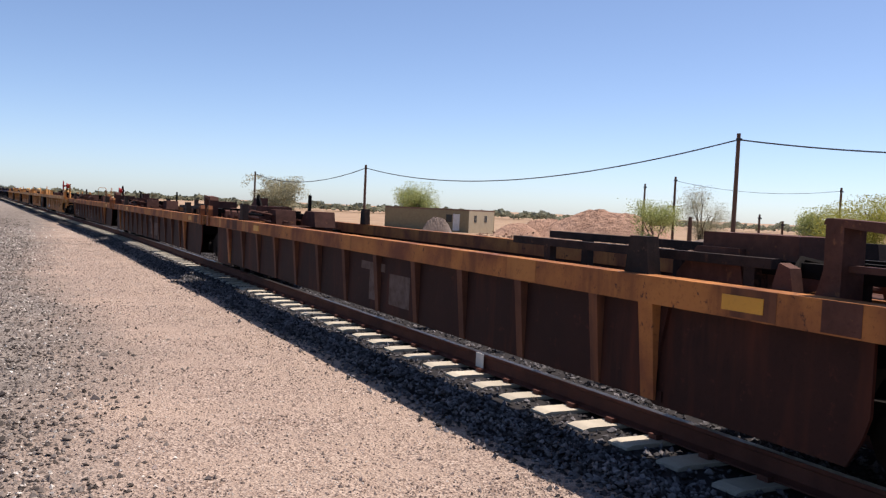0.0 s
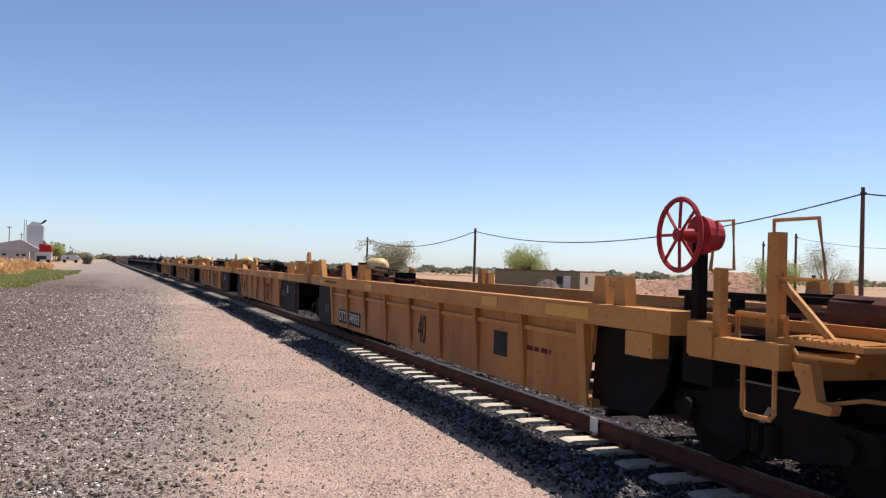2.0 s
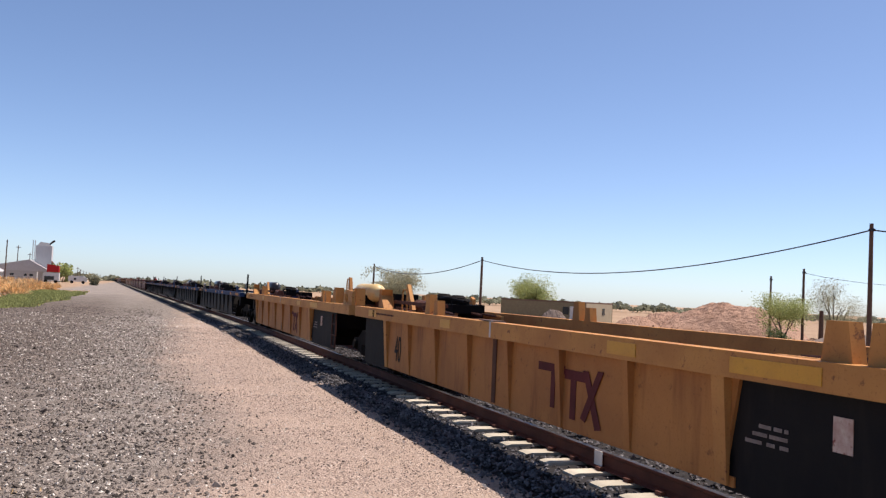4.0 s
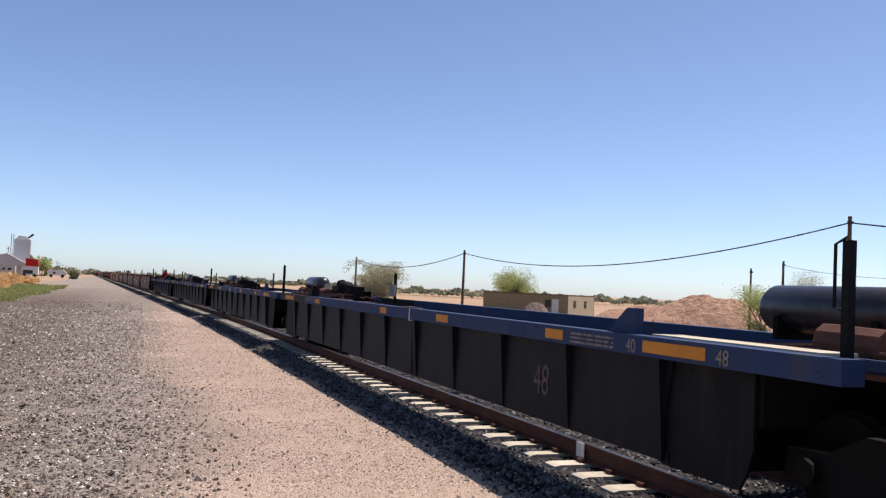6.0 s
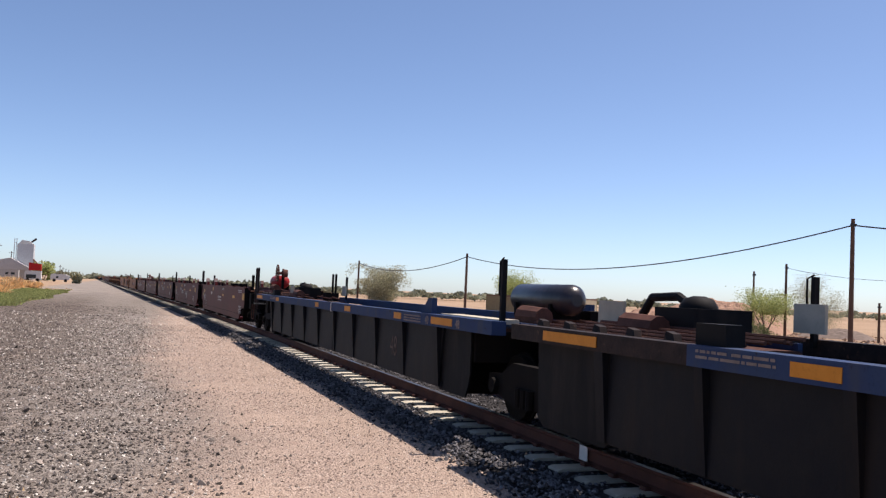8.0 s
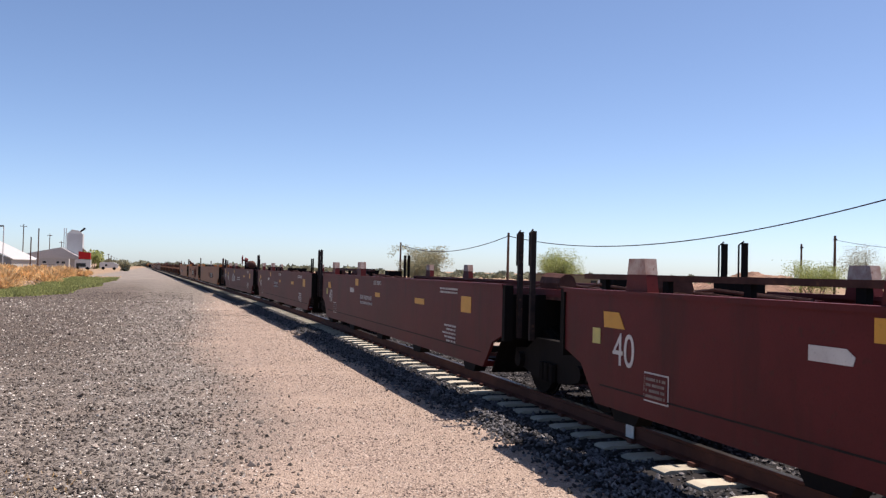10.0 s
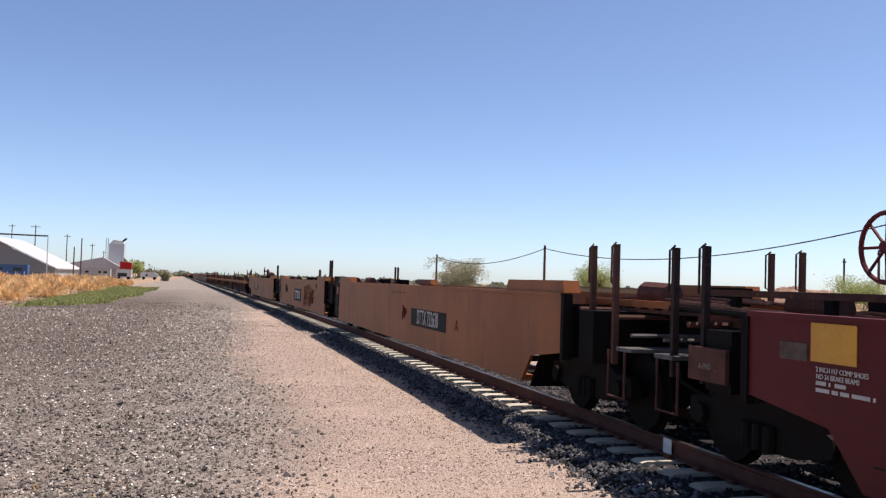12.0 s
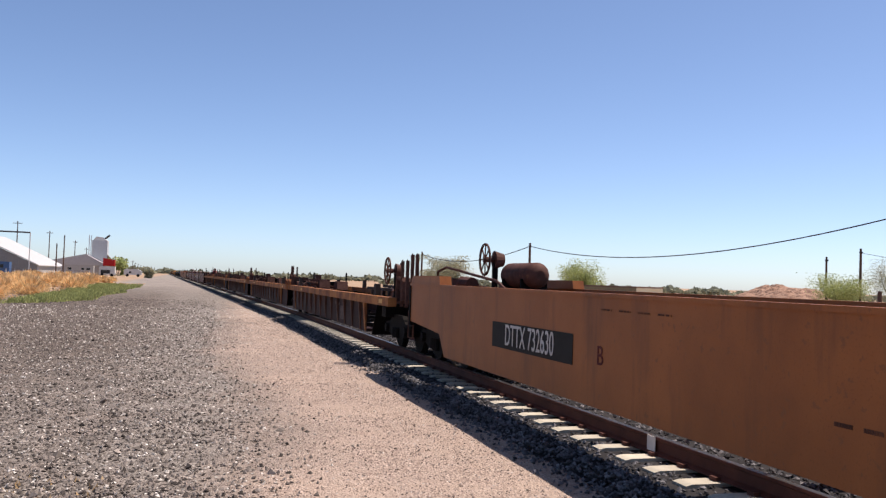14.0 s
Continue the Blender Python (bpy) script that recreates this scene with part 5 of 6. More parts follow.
def cable(a, b, sag, r=0.03, label="black utility cable sagging between poles"):
    pts = []
    for k in range(33):
        u = k / 32
        p = a.lerp(b, u)
        p.z -= sag * 4 * u * (1 - u)
        pts.append(p)
    tagged(part("utility_cable", tube(pts, r, 5), M["wire"]), label, "cable")


def zat(el, d):
    return 1.9 + d * math.tan(radians(el))


P1 = pole(44.97, 57, zat(5.41, 57), 0.15)
P2 = pole(21.65, 104, zat(2.58, 104), 0.17)
P3 = pole(14.68, 150, zat(1.79, 150), 0.18)
P0 = pole(75.0, 50, zat(5.6, 50), 0.15)
cable(P1, P2, 2.0, 0.045)
cable(P2, P3, 1.5, 0.05)
cable(P1, P0, 0.9, 0.045)
for az, d, el, r in ((41.37, 96, 2.65, 0.15), (39.53, 100, 2.14, 0.13), (46.46, 92, 0.52, 0.13), (47.8, 92, 0.17, 0.13), (42.4, 105, 0.18, 0.28), (50.92, 96, 2.29, 0.14)):
    pole(az, d, zat(el, d), r, "bare wooden fence or gate post", name="wooden_post")
qa, qb = Vector((*at(41.37, 96), zat(2.4, 96))), Vector((*at(50.92, 96), zat(2.1, 96)))
cable(qa, qb, 0.7, 0.02, "thin slack wire between bare posts")


def bush(az, d, w, h, z0, leafs, seed, label, trunk=0.06, name="desert_tree", n=2600, size=0.11, gap=0.0, low=True):
    """A multi-stemmed desert tree: tapered limbs and a loose crown of small leaf clumps on them."""
    rng = random.Random(seed)
    x, y = at(az, d)
    z0 = height(x, y) - 0.1
    t = thing(name, label, "tree", "", pose(x, y, z0))
    limbs = bmesh.new()
    tips = []
    for k in range(7):
        a = 2 * math.pi * k / 7 + rng.uniform(-0.3, 0.3)
        rad = w * rng.uniform(0.18, 0.42)
        top = h * rng.uniform(0.6, 0.95)
        p = [Vector((0.1 * math.cos(a), 0.1 * math.sin(a), -0.2))]
        for j in range(1, 5):
            u = j / 4
            p.append(Vector((rad * u ** 1.2 * math.cos(a) + rng.uniform(-0.1, 0.1) * w * 0.3, rad * u ** 1.2 * math.sin(a) + rng.uniform(-0.1, 0.1) * w * 0.3, top * u)))
        tube(p, [trunk * (1 - 0.2 * j) for j in range(5)], 6, limbs)
        tips += [(p[1] if low else p[2], 0.6), (p[2], 0.8), (p[3], 0.9), (p[4], 1.0)]
        for j in (2, 3):
            q = p[j] + Vector((rng.uniform(-1, 1) * w * 0.25, rng.uniform(-1, 1) * w * 0.25, h * rng.uniform(0.0, 0.22)))
            tube([p[j], p[j].lerp(q, 0.5) + Vector((0, 0, 0.05 * h)), q], [trunk * 0.45, trunk * 0.3, trunk * 0.12], 5, limbs)
            tips.append((q, 0.9))
    part("trunk", limbs, M["bark"], t)
    verts, faces = [], []
    for k in range(n):
        c, wt = rng.choice(tips)
        s = w * 0.12
        g = [max(-1.75, min(1.75, rng.gauss(0, 1))) for _ in range(3)]
        p = c + Vector((g[0] * s, g[1] * s, g[2] * h * 0.1))
        if p.z < 0.05 * h or noise.noise(p * (2.2 / w) + Vector((seed, 0, 0))) < -0.25 + gap:
            continue
        q = size * rng.uniform(0.5, 1.4)
        d1 = Vector((rng.gauss(0, 1), rng.gauss(0, 1), rng.gauss(0, 1))).normalized()
        d2 = d1.cross(Vector((rng.gauss(0, 1), rng.gauss(0, 1), rng.gauss(0, 1)))).normalized()
        i = len(verts)
        verts += [p - d1 * q, p + d2 * q * 0.45, p + d1 * q, p - d2 * q * 0.45]
        faces.append((i, i + 1, i + 2, i + 3))
    me = bpy.data.meshes.new("crown")
    me.from_pydata(verts, [], faces)
    me.materials.append(leafs)
    part("crown", me, None, t)


bush(40.3, 95, 5.8, 4.6, -0.95, M["leaf"], 1, "bright green palo verde bush on bare soil", n=30000, size=0.0739)
bush(43.1, 110, 5.6, 6.4, -1.0, M["leaf_grey"], 2, "sparse grey half-bare desert tree", n=26000, size=0.0555, gap=0.02, trunk=0.09)
bush(16.25, 150, 8.4, 6.2, 0.3, M["leaf_grey"], 3, "rounded grey-green mesquite tree", n=30000, size=0.123)
bush(25.0, 140, 6.6, 6.5, 0.3, M["leaf"], 4, "light green desert tree behind the house", n=28000, size=0.105)
bush(52.4, 80, 6.0, 5.2, -0.8, M["leaf_yellow"], 5, "yellow-green flowering palo verde", n=30000, size=0.0739)
bush(49.6, 90, 4.0, 4.6, -0.9, M["leaf"], 6, "small green desert tree", n=13000, size=0.0926)


def house():
    """A low prefab house with a shallow roof, seen at a corner."""
    d = 110
    a, b, c = (Vector((*at(az, dd), -1.0)) for az, dd in ((23.0, 112), (28.45, 106), (30.1, 112)))
    h = thing("prefab_house", "low olive-tan prefab house with a flat roof and cream gable", "house", "", Matrix.Identity(4))
    def wall(p, q, mat_, name):
        u = (q - p).normalized()
        nrm = Vector((u.y, -u.x, 0)) * 0.15
        bm = bmesh.new()
        v = [bm.verts.new(w) for w in (p, q, q - nrm, p - nrm)] + [bm.verts.new(w + Vector((0, 0, 2.72))) for w in (p, q, q - nrm, p - nrm)]
        for f in ((0, 1, 5, 4), (1, 2, 6, 5), (2, 3, 7, 6), (3, 0, 4, 7), (0, 1, 2, 3), (4, 5, 6, 7)):
            bm.faces.new([v[i] for i in f])
        return part(name, bm, mat_, h)
    w1, w2 = wall(a, b, M["stucco"], "long_wall"), wall(b, c, M["stucco2"], "gable_wall")
    d4 = a + (c - b)
    wall(c, d4, M["stucco"], "back_wall")
    wall(d4, a, M["stucco"], "end_wall")
    bm = bmesh.new()
    v = [bm.verts.new(p + Vector((0, 0, z))) for z in (2.72, 2.9) for p in (a, b, c, d4)]
    for f in ((0, 1, 2, 3), (4, 5, 6, 7), (0, 1, 5, 4), (1, 2, 6, 5), (2, 3, 7, 6), (3, 0, 4, 7)):
        bm.faces.new([v[i] for i in f])
    part("roof", bm, M["brownroof"], h, "flat brown roof edge")
    u = (b - a).normalized()
    nrm = Vector((u.y, -u.x, 0)) * 0.16
    def opening(p0, dirv, along_, wd, z0, z1, name, out):
        o = p0 + dirv * along_
        bm = bmesh.new()
        vs = [bm.verts.new(o + dirv * k + Vector((0, 0, z)) + out * f) for f in (0, 1.25) for k, z in ((0, z0), (wd, z0), (wd, z1), (0, z1))]
        for f in ((0, 1, 2, 3), (4, 5, 6, 7), (0, 1, 5, 4), (1, 2, 6, 5), (2, 3, 7, 6), (3, 0, 4, 7)):
            bm.faces.new([vs[i] for i in f])
        return part(name, bm, M["glass"] if name == "window" else M["white"], h)
    ln = (b - a).length
    for s in (0.74,):
        opening(a, u, ln * s, 0.8, 1.3, 2.2, "window", nrm * 0.2)
    opening(a, u, ln * 0.82, 0.9, 0.3, 2.3, "door", nrm * 0.2)
    g = (c - b).normalized()
    gn = Vector((g.y, -g.x, 0)) * 0.16
    for s in (0.2, 0.6):
        opening(b, g, (c - b).length * s, 0.6, 1.4, 2.2, "window", gn * 0.2)


house()


def mound(az, d, w, dep, h, seed, label, mat_):
    """A tipped heap: flat-topped ridge with slumped sides, gullies and lumps."""
    x, y = at(az, d)
    n = 48
    bm = bmesh.new()
    vs = []
    for j in range(n + 1):
        for i in range(n + 1):
            u, v = 2 * i / n - 1, 2 * j / n - 1
            fall = max(0.0, 1 - abs(u) ** 2.4) * max(0.0, 1 - abs(v) ** 1.6)
            lump = 0.08 * noise.noise((u * 3 + seed, v * 2, 0)) + 0.11 * noise.noise((u * 9, v * 6, seed)) + 0.10 * noise.noise((u * 22, v * 16, seed))
            vs.append(bm.verts.new((u * w / 2, v * dep / 2, h * fall * (0.92 + lump * 0.7) - 0.12)))
    for j in range(n):
        for i in range(n):
            k = j * (n + 1) + i
            bm.faces.new((vs[k], vs[k + 1], vs[k + n + 2], vs[k + n + 1]))
    ob = part("dirt_mound", bm, mat_)
    ob.matrix_world = pose(x, y, height(x, y), 0, 0, -az)
    tagged(ob, label, "mound", "dirt mounds")


mound(37.3, 107, 17.0, 10, 3.9, 1, "tall heap of reddish excavated dirt", M["dirt"])
mound(33.6, 109, 9.0, 7, 2.5, 2, "broken heap of reddish dirt", M["dirt"])
mound(31.6, 104, 6.0, 6, 1.8, 3, "low heap of brown rubble and dirt", M["dirt"])
mound(26.4, 100, 3.6, 3, 1.9, 4, "small pale heap of crushed stone", M["pebble"])
mound(44.2, 100, 8.0, 6, 1.2, 5, "low grey heap beside the posts", M["pebble"])
rng0 = np.random.default_rng(11)
sp = []
for k in range(900):
    az, d = rng0.uniform(29, 50), rng0.uniform(75, 112)
    x, y = at(az, d)
    sp.append((x, y, height(x, y) + 0.02 + (0.6 if 30 < az < 36 and d > 100 else 0) * rng0.random(), rng0.uniform(0.05, 0.26)))
stones("dirt_clods", M["rubble"], sp, "scattered dirt clods and broken rubble", "rubble")


def tree_line(a0, a1, d, h, n, seed, label):
    """Far scrub as many small leaf clumps in uneven heaps."""
    rng = random.Random(seed)
    verts, faces = [], []
    for k in range(n):
        az = rng.uniform(a0, a1)
        hump = max(0.12, 0.5 + 0.9 * noise.noise((az * 1.1, seed, 0)) + 0.4 * noise.noise((az * 5, seed, 2)))
        dd = d * rng.uniform(0.94, 1.06)
        x, y = at(az, dd)
        z = h * hump * rng.random() ** 0.7
        q = 0.0035 * d * rng.uniform(0.4, 1.1)
        d1 = Vector((rng.gauss(0, 1), rng.gauss(0, 1), rng.gauss(0, 0.6))).normalized()
        d2 = d1.cross(Vector((rng.gauss(0, 1), rng.gauss(0, 1), 1))).normalized()
        p = Vector((x, y, z))
        i = len(verts)
        verts += [p - d1 * q, p + d2 * q * 0.7, p + d1 * q, p - d2 * q * 0.7]
        faces.append((i, i + 1, i + 2, i + 3))
    me = bpy.data.meshes.new("far_scrub")
    me.from_pydata(verts, [], faces)
    me.materials.append(M["far_green"])
    tagged(new("far_scrub", me), label, "scrub", kind="stuff")


tree_line(12, 34, 330, 2.8, 5000, 1, "distant line of desert scrub and trees")
tree_line(34, 75, 300, 2.0, 4500, 2, "distant low scrub along the fields")
tree_line(-3.5, 12, 700, 4.0, 2600, 3, "hazy far row of scrub beyond the train")
tree_line(-30, -5, 420, 5.0, 3000, 4, "distant scrub behind the sheds")


def shed():
    """Long corrugated barn, gable towards the camera, with a pale roof slope."""
    s = thing("barn", "grey corrugated iron barn with a pale sloping roof", "barn", "", pose(0, 0, 0))
    gx0, gx1, y0, y1 = -62.0, -31.5, 208.0, 250.0
    mid, eave, ridge = -45.5, 2.2, 9.0
    wallb = prism([(gx0, 0), (gx1, 0), (gx1, eave), (mid, ridge - 0.15), (gx0, eave)], y0, y0 + 0.25, "y")
    g = part("gable_wall", wallb, M["corrugated"], s)
    for k in range(60):
        x = gx0 + 0.3 + k * (gx1 - gx0 - 0.6) / 59
        top = eave + (ridge - eave) * (1 - (abs(x - mid) / ((mid - gx0) if x < mid else (gx1 - mid)))) - 0.25
        part("iron_ridge", box(x - 0.1, x + 0.1, y0 - 0.06, y0, 0, max(1.0, top)), M["corrugated"], g)
    part("side_wall", box(gx1 - 0.2, gx1, y0 + 0.25, y1, 0, eave), M["wall"], s, "pale side wall of the barn")
    for sgn, xe in ((1, gx1 + 0.4), (-1, gx0 - 0.4)):
        pts = [(mid, ridge), (xe, eave - 0.1), (xe, eave + 0.1), (mid, ridge + 0.2)]
        part("roof_slope", prism(pts, y0 - 0.4, y1, "y"), M["roof"], s, "pale metal roof slope")
    part("barn_door", box(-58, -47, y0 - 0.16, y0 - 0.07, 0, 3.0), M["glass"], s, "dark open barn doorway")


shed()


def gantry():
    g = thing("pipe_gantry", "tall steel pipe frame over the barn", "pipe frame", "", pose(0, 0, 0))
    d = 205
    a, b = at(-12.6, d), at(-9.06, d)
    z = zat(2.0, d)
    part("cross_pipe", tube([(*a, z), (*b, z)], 0.16, 8), M["wire"], g)
    part("down_pipe", tube([(*b, z), (*b, 0)], 0.1, 8), M["silver"], g)
    part("down_pipe", tube([(*a, z), (*a, 0)], 0.1, 8), M["silver"], g)


gantry()


def tower():
    """White feed-mill tower with a frame, a lower hall and a red bin."""
    t = thing("mill_tower", "white square mill tower with a steel frame and rooftop spouts", "tower", "", pose(0, 0, 0))
    d = 300
    cx, cy = at(-5.25, d)
    part("tower_body", box(cx - 2.2, cx + 2.4, cy, cy + 5, 3.5, zat(1.72, d)), M["silver"], t, bevel=0.1)
    part("tower_head", prism([(cx - 2.0, zat(1.72, d)), (cx + 2.2, zat(1.72, d)), (cx + 1.2, zat(1.9, d)), (cx - 1.0, zat(1.95, d))], cy + 0.5, cy + 4.5, "y"), M["white"], t)
    part("spout", tube([(cx + 1.2, cy + 2, zat(1.8, d)), (cx + 2.9, cy + 1, zat(2.05, d))], [0.28, 0.35], 8), M["glass"], t, "dark angled rooftop spout")
    for x in (-3.0, -2.4):
        part("frame_leg", box(cx + x - 0.1, cx + x + 0.1, cy - 0.3, cy - 0.1, 0, zat(2.02, d)), M["silver"], t)
    for k in range(8):
        part("frame_rung", box(cx - 3.0, cx - 2.4, cy - 0.26, cy - 0.14, 3 + 1.15 * k, 3.1 + 1.15 * k), M["silver"], t)
    part("tower_base", prism([(cx - 2.2, 0), (cx + 2.4, 0), (cx + 2.4, 3.5), (cx - 2.2, 3.5)], cy + 0.2, cy + 4.8, "y"), M["corrugated"], t)
    part("conveyor", prism([(cx + 2.3, 6.6), (cx + 5.2, 3.6), (cx + 5.2, 2.8), (cx + 2.3, 2.8)], cy + 0.5, cy + 3, "y"), M["brownroof"], t, "brown sloping conveyor housing")
    hall = thing("mill_hall", "low pale hall with a grey gable roof", "building", "", pose(0, 0, 0))
    lx, rx = at(-8.2, d)[0], at(-4.9, d)[0]
    apx = at(-5.9, d)[0]
    part("hall_wall", box(lx, rx, cy - 4, cy + 8, 0, 2.9), M["wall"], hall)
    part("hall_roof", prism([(lx - 0.5, 2.9), (rx + 0.4, 2.9), (rx + 0.4, 3.4), (apx, zat(0.86, d)), (lx - 0.5, 3.6)], cy - 4.5, cy + 8, "y"), M["roof"], hall)
    for k, x in enumerate((-0.7, -4.5, -7.5)):
        part("hall_window", box(apx + x, apx + x + 1.3, cy - 4.06, cy - 4.0, 1.0, 2.4), M["glass"], hall)
    rb = thing("grain_bin", "bright red boxy grain bin on legs", "bin", "", pose(0, 0, 0))
    x0, x1 = at(-4.98, 285)[0], at(-4.32, 285)[0]
    part("bin_body", prism([(x0, zat(0.2, 285)), (x1, zat(0.2, 285)), (x1, zat(0.58, 285)), (x0, zat(0.66, 285))], 283, 286, "y"), M["redbox"], rb)
    for x in (x0 + 0.2, x1 - 0.2):
        part("bin_leg", box(x - 0.1, x + 0.1, 283.2, 283.5, 0, zat(0.2, 285)), M["wire"], rb)


tower()


def vehicle(name, az0, az1, d, h, body, label, category, windows, wheels=((0.2,), (0.8,)), slope=0.0):
    x0, y0 = at(az0, d)
    x1 = at(az1, d)[0]
    L = x1 - x0
    v = thing(name, label, category, "", pose(x0, y0, 0))
    prof = [(0, 0.55), (L, 0.55), (L, h - slope), (L - 0.5 - slope, h), (0.25, h), (0, h - 0.3)]
    part("body", prism(prof, 0, 2.4, "y"), body, v, bevel=0.08)
    for a, w, z0, z1 in windows:
        part("window", box(L * a, L * a + w, -0.03, 0.02, z0, z1), M["glass"], v)
    for (a,) in wheels:
        part("wheel", tube([(L * a, -0.02, 0.42), (L * a, 0.3, 0.42)], 0.42, 14), M["rubber"], v)


vehicle("motorhome", -12.6, -10.0, 200, 2.75, M["blue"], "blue motorhome parked beside the barn", "motorhome", [(0.7, 1.6, 1.5, 2.2), (0.3, 1.5, 1.5, 2.2), (0.05, 1.0, 1.5, 2.2)])
vehicle("travel_trailer", -7.3, -5.5, 230, 2.6, M["wall"], "long off-white travel trailer with small windows", "trailer", [(0.62, 0.6, 1.5, 2.0), (0.78, 0.8, 1.5, 2.0), (0.2, 0.8, 1.5, 2.0)])
vehicle("parked_truck", -5.2, -4.3, 235, 2.6, M["white"], "white parked box truck with a dark windscreen", "truck", [(0.1, 2.2, 0.8, 1.7)])
vehicle("white_trailer", -3.8, -2.75, 260, 2.1, M["white"], "white low trailer standing in the yard", "trailer", [(0.3, 0.6, 1.0, 1.5)], slope=0.5)
for az, d, el, r, arm in ((-9.75, 300, 2.63, 0.18, 2.6), (-8.02, 290, 2.15, 0.16, 1.8), (-7.2, 200, 1.95, 0.14, 0), (-7.6, 190, 1.43, 0.14, 0), (-6.6, 340, 1.65, 0.16, 1.6), (-5.95, 380, 1.25, 0.16, 1.6), (-11.0, 330, 2.6, 0.16, 2.0)):
    pole(az, d, zat(el, d), r, "weathered wooden utility pole in the yard", arm)
for k in range(9):
    d = 430 + 110 * k
    pole(-3.3 + 0.16 * k, d, 6.2, 0.16, "distant wooden pole beside the line", 1.2)
bush(-4.1, 290, 5.5, 5.2, 0, M["leaf"], 8, "round green tree beside the mill", n=2200, size=0.507)
bush(-2.35, 230, 3.2, 2.6, 0, M["leaf_grey"], 9, "dark small bush at the road edge", n=1500, size=0.29)


def grass(name, n, region, blade, mat_, label, seed):
    rng = np.random.default_rng(seed)
    verts, faces = [], []
    while len(faces) < n:
        az, d = rng.uniform(*region[0]), rng.uniform(*region[1])
        x, y = at(az, d)
        clump = noise.noise((x * 0.22, y * 0.12, seed))
        if clump < region[2] or not region[3](x, y):
            continue
        h = blade * rng.uniform(0.5, 1.3) * (0.7 + max(0, clump))
        w = 0.004 + 0.0012 * d
        a = rng.uniform(0, 3.14)
        dx, dy = w * math.cos(a), w * math.sin(a)
        lx, ly = rng.normal(0, 0.3 * h, 2)
        i = len(verts)
        verts += [(x - dx, y - dy, 0), (x + dx, y + dy, 0), (x + lx, y + ly, h)]
        faces.append((i, i + 1, i + 2))
    me = bpy.data.meshes.new(name)
    me.from_pydata(verts, [], faces)
    me.materials.append(mat_)
    tagged(new(name, me), label, "grass", kind="stuff")


def meadow(name, n, x0, x1, y0, y1, inside, blade, mat_, label, seed):
    rng = np.random.default_rng(seed)
    verts, faces = [], []
    while len(faces) < n:
        x, y = rng.uniform(x0, x1), rng.uniform(y0, y1)
        if not inside(x, y, rng.random()):
            continue
        h = blade * rng.uniform(0.4, 1.3)
        w, a = 0.03 + 0.0007 * y, rng.uniform(0, 3.14)
        dx, dy = w * math.cos(a), w * math.sin(a)
        lx, ly = rng.normal(0, 0.5 * h, 2)
        i = len(verts)
        verts += [(x - dx, y - dy, -0.02), (x + dx, y + dy, -0.02), (x + lx, y + ly, h)]
        faces.append((i, i + 1, i + 2))
    me = bpy.data.meshes.new(name)
    me.from_pydata(verts, [], faces)
    me.materials.append(mat_)
    tagged(new(name, me), label, "grass", kind="stuff")


def green_zone(x, y, r):
    edge = -5.2 - max(0.0, 57 - y) * 0.42 + 0.9 * noise.noise((0.11 * y, 0.3, 2.0))
    back = -9.6 - 0.02 * (y - 60)
    d = min(edge - x, x - back, (118 - y) * 0.08)
    return d > 0 and r < d * 0.9 and noise.noise((x * 0.5, y * 0.13, 7.0)) > -0.3


def weed_zone(x, y, r):
    edge = -5.6 - max(0.0, 57 - y) * 0.42
    return x < edge and r < 0.5 + noise.noise((x * 0.4, y * 0.15, 3.0))


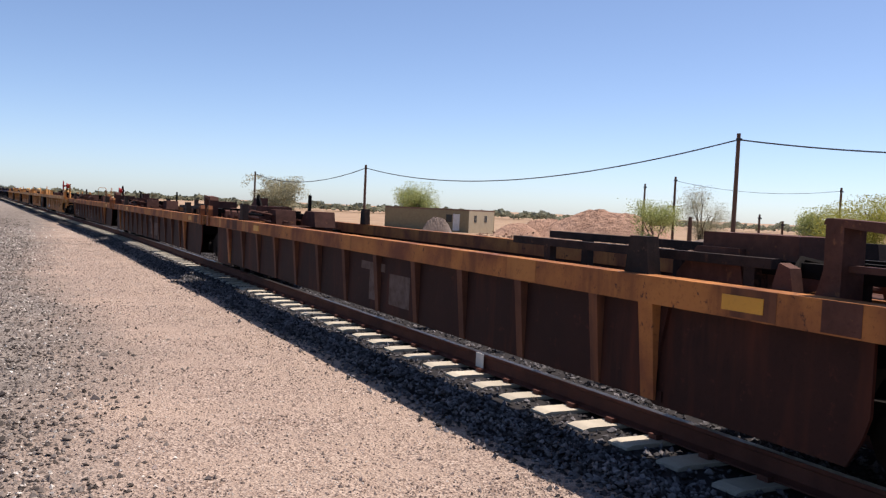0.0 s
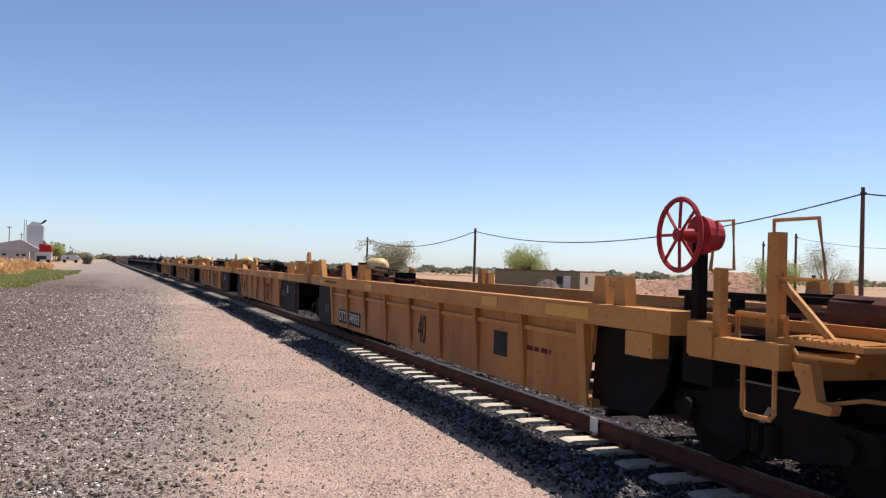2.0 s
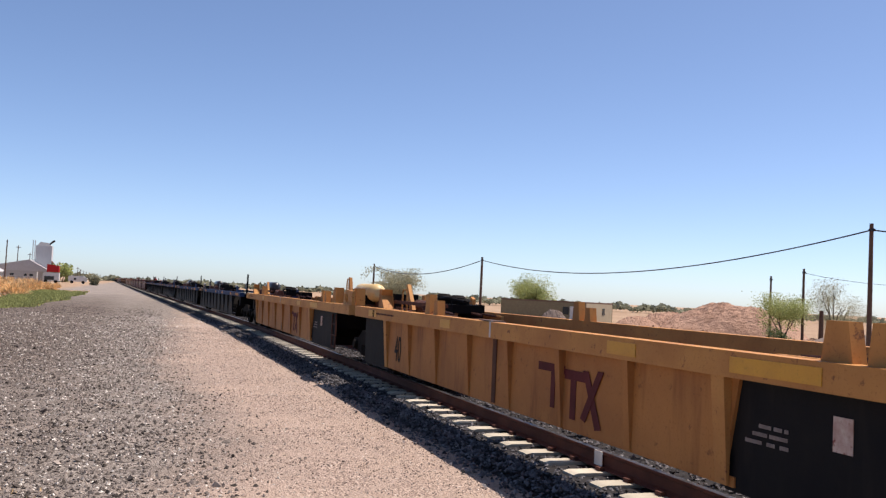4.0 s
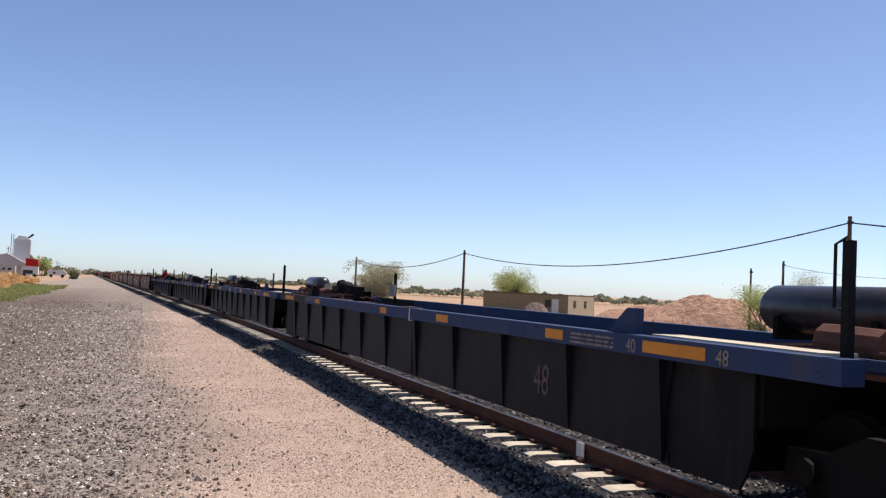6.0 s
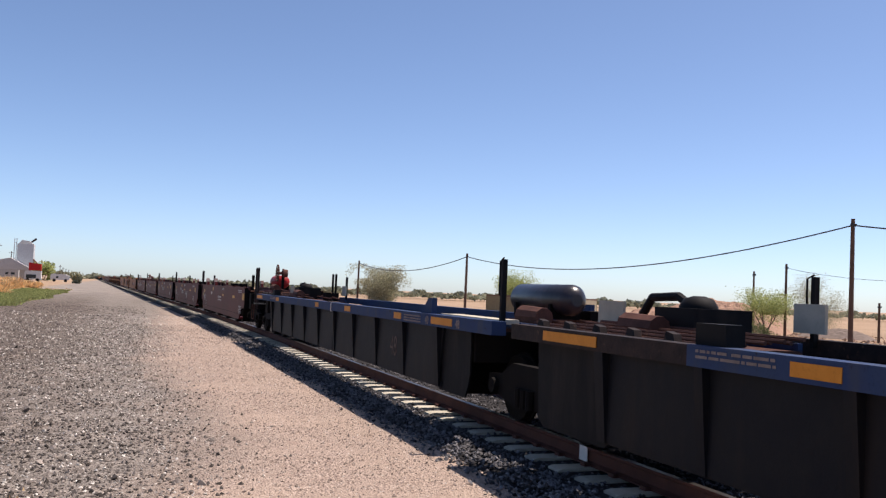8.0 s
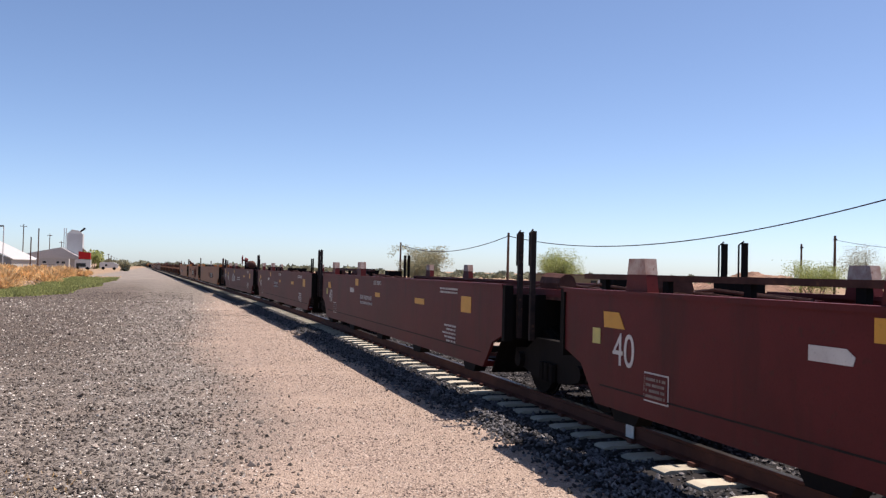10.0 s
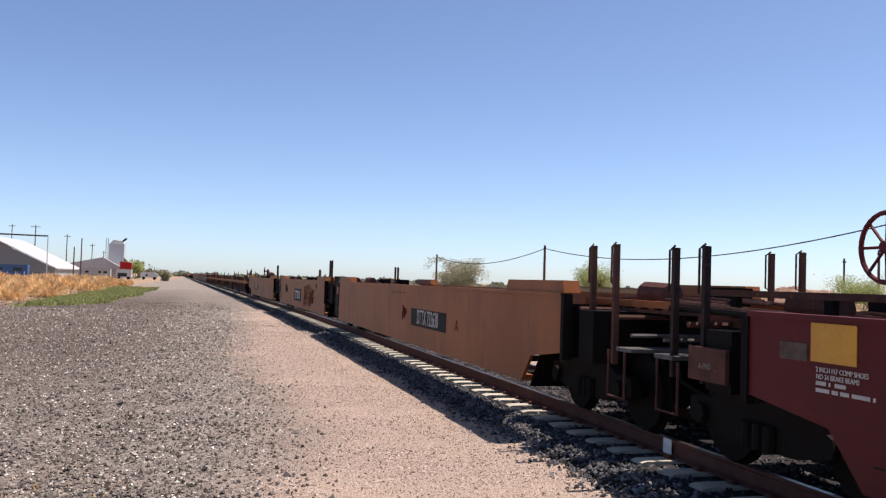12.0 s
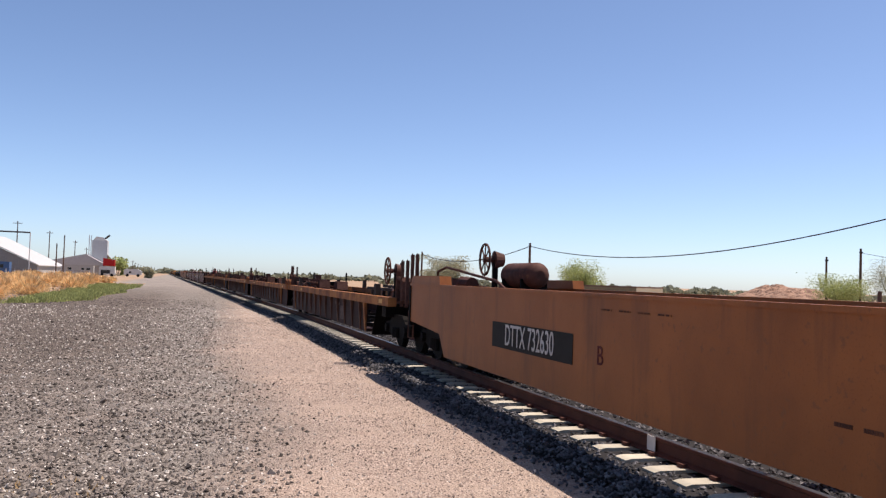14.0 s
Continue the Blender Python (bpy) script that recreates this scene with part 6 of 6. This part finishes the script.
meadow("green_grass", 30000, -12, -4, 44, 118, green_zone, 0.2, M["green"], "strip of fresh green grass beside the road", 5)
meadow("thin_weeds", 5000, -30, -5, 44, 130, weed_zone, 0.14, M["dry"], "thin dry weeds over bare soil", 6)


def dry_clumps():
    """Round dry brush: heaps of fine stems that lean outwards."""
    rng = np.random.default_rng(9)
    verts, faces = [], []
    for k in range(150):
        y = rng.uniform(56, 175)
        x = rng.uniform(-0.27 * y - 4, -8.6 - 0.012 * (y - 60))
        if noise.noise((x * 0.12, y * 0.06, 5.0)) < -0.15:
            continue
        R = rng.uniform(0.7, 1.5)
        for j in range(620):
            a, e = rng.uniform(0, 6.283), math.asin(rng.random() ** 0.8)
            q = R * rng.uniform(0.55, 0.95)
            c, s = math.cos(e), math.sin(e) * 0.85
            base = (x + q * c * math.cos(a), y + q * c * math.sin(a), q * s - 0.05)
            ln = 0.32 * R * rng.uniform(0.5, 1.2)
            tip = (base[0] + ln * c * math.cos(a) + rng.normal(0, 0.07), base[1] + ln * c * math.sin(a) + rng.normal(0, 0.07), base[2] + ln * (0.35 + s))
            w = 0.03 + 0.0003 * y
            i = len(verts)
            verts += [(base[0] - w * math.sin(a), base[1] + w * math.cos(a), base[2]), (base[0] + w * math.sin(a), base[1] - w * math.cos(a), base[2]), tip]
            faces.append((i, i + 1, i + 2))
    me = bpy.data.meshes.new("dry_brush")
    me.from_pydata(verts, [], faces)
    me.materials.append(M["dry"])
    tagged(new("dry_brush", me), "round clumps of dry straw-coloured brush", "brush", kind="stuff")


dry_clumps()
grass("dry_tufts", 160, ((-14, 2), (5.5, 9), 0.1, lambda x, y: x < -0.6), 0.05, M["dry"], "small dry tufts in the gravel", 7)


def fence():
    f = thing("yard_fence", "low wire fence on thin posts in front of the yard", "fence", "", pose(0, 0, 0))
    for k in range(16):
        x, y = at(-12.5 + 0.45 * k, 165)
        part("fence_post", tube([(x, y, 0), (x, y, 1.5)], 0.06, 6), M["silver"], f)
    for z in (0.6, 1.4):
        part("fence_wire", tube([(*at(-12.5, 165), z), (*at(-5.75, 165), z)], 0.02, 5), M["wire"], f)


fence()

motions()
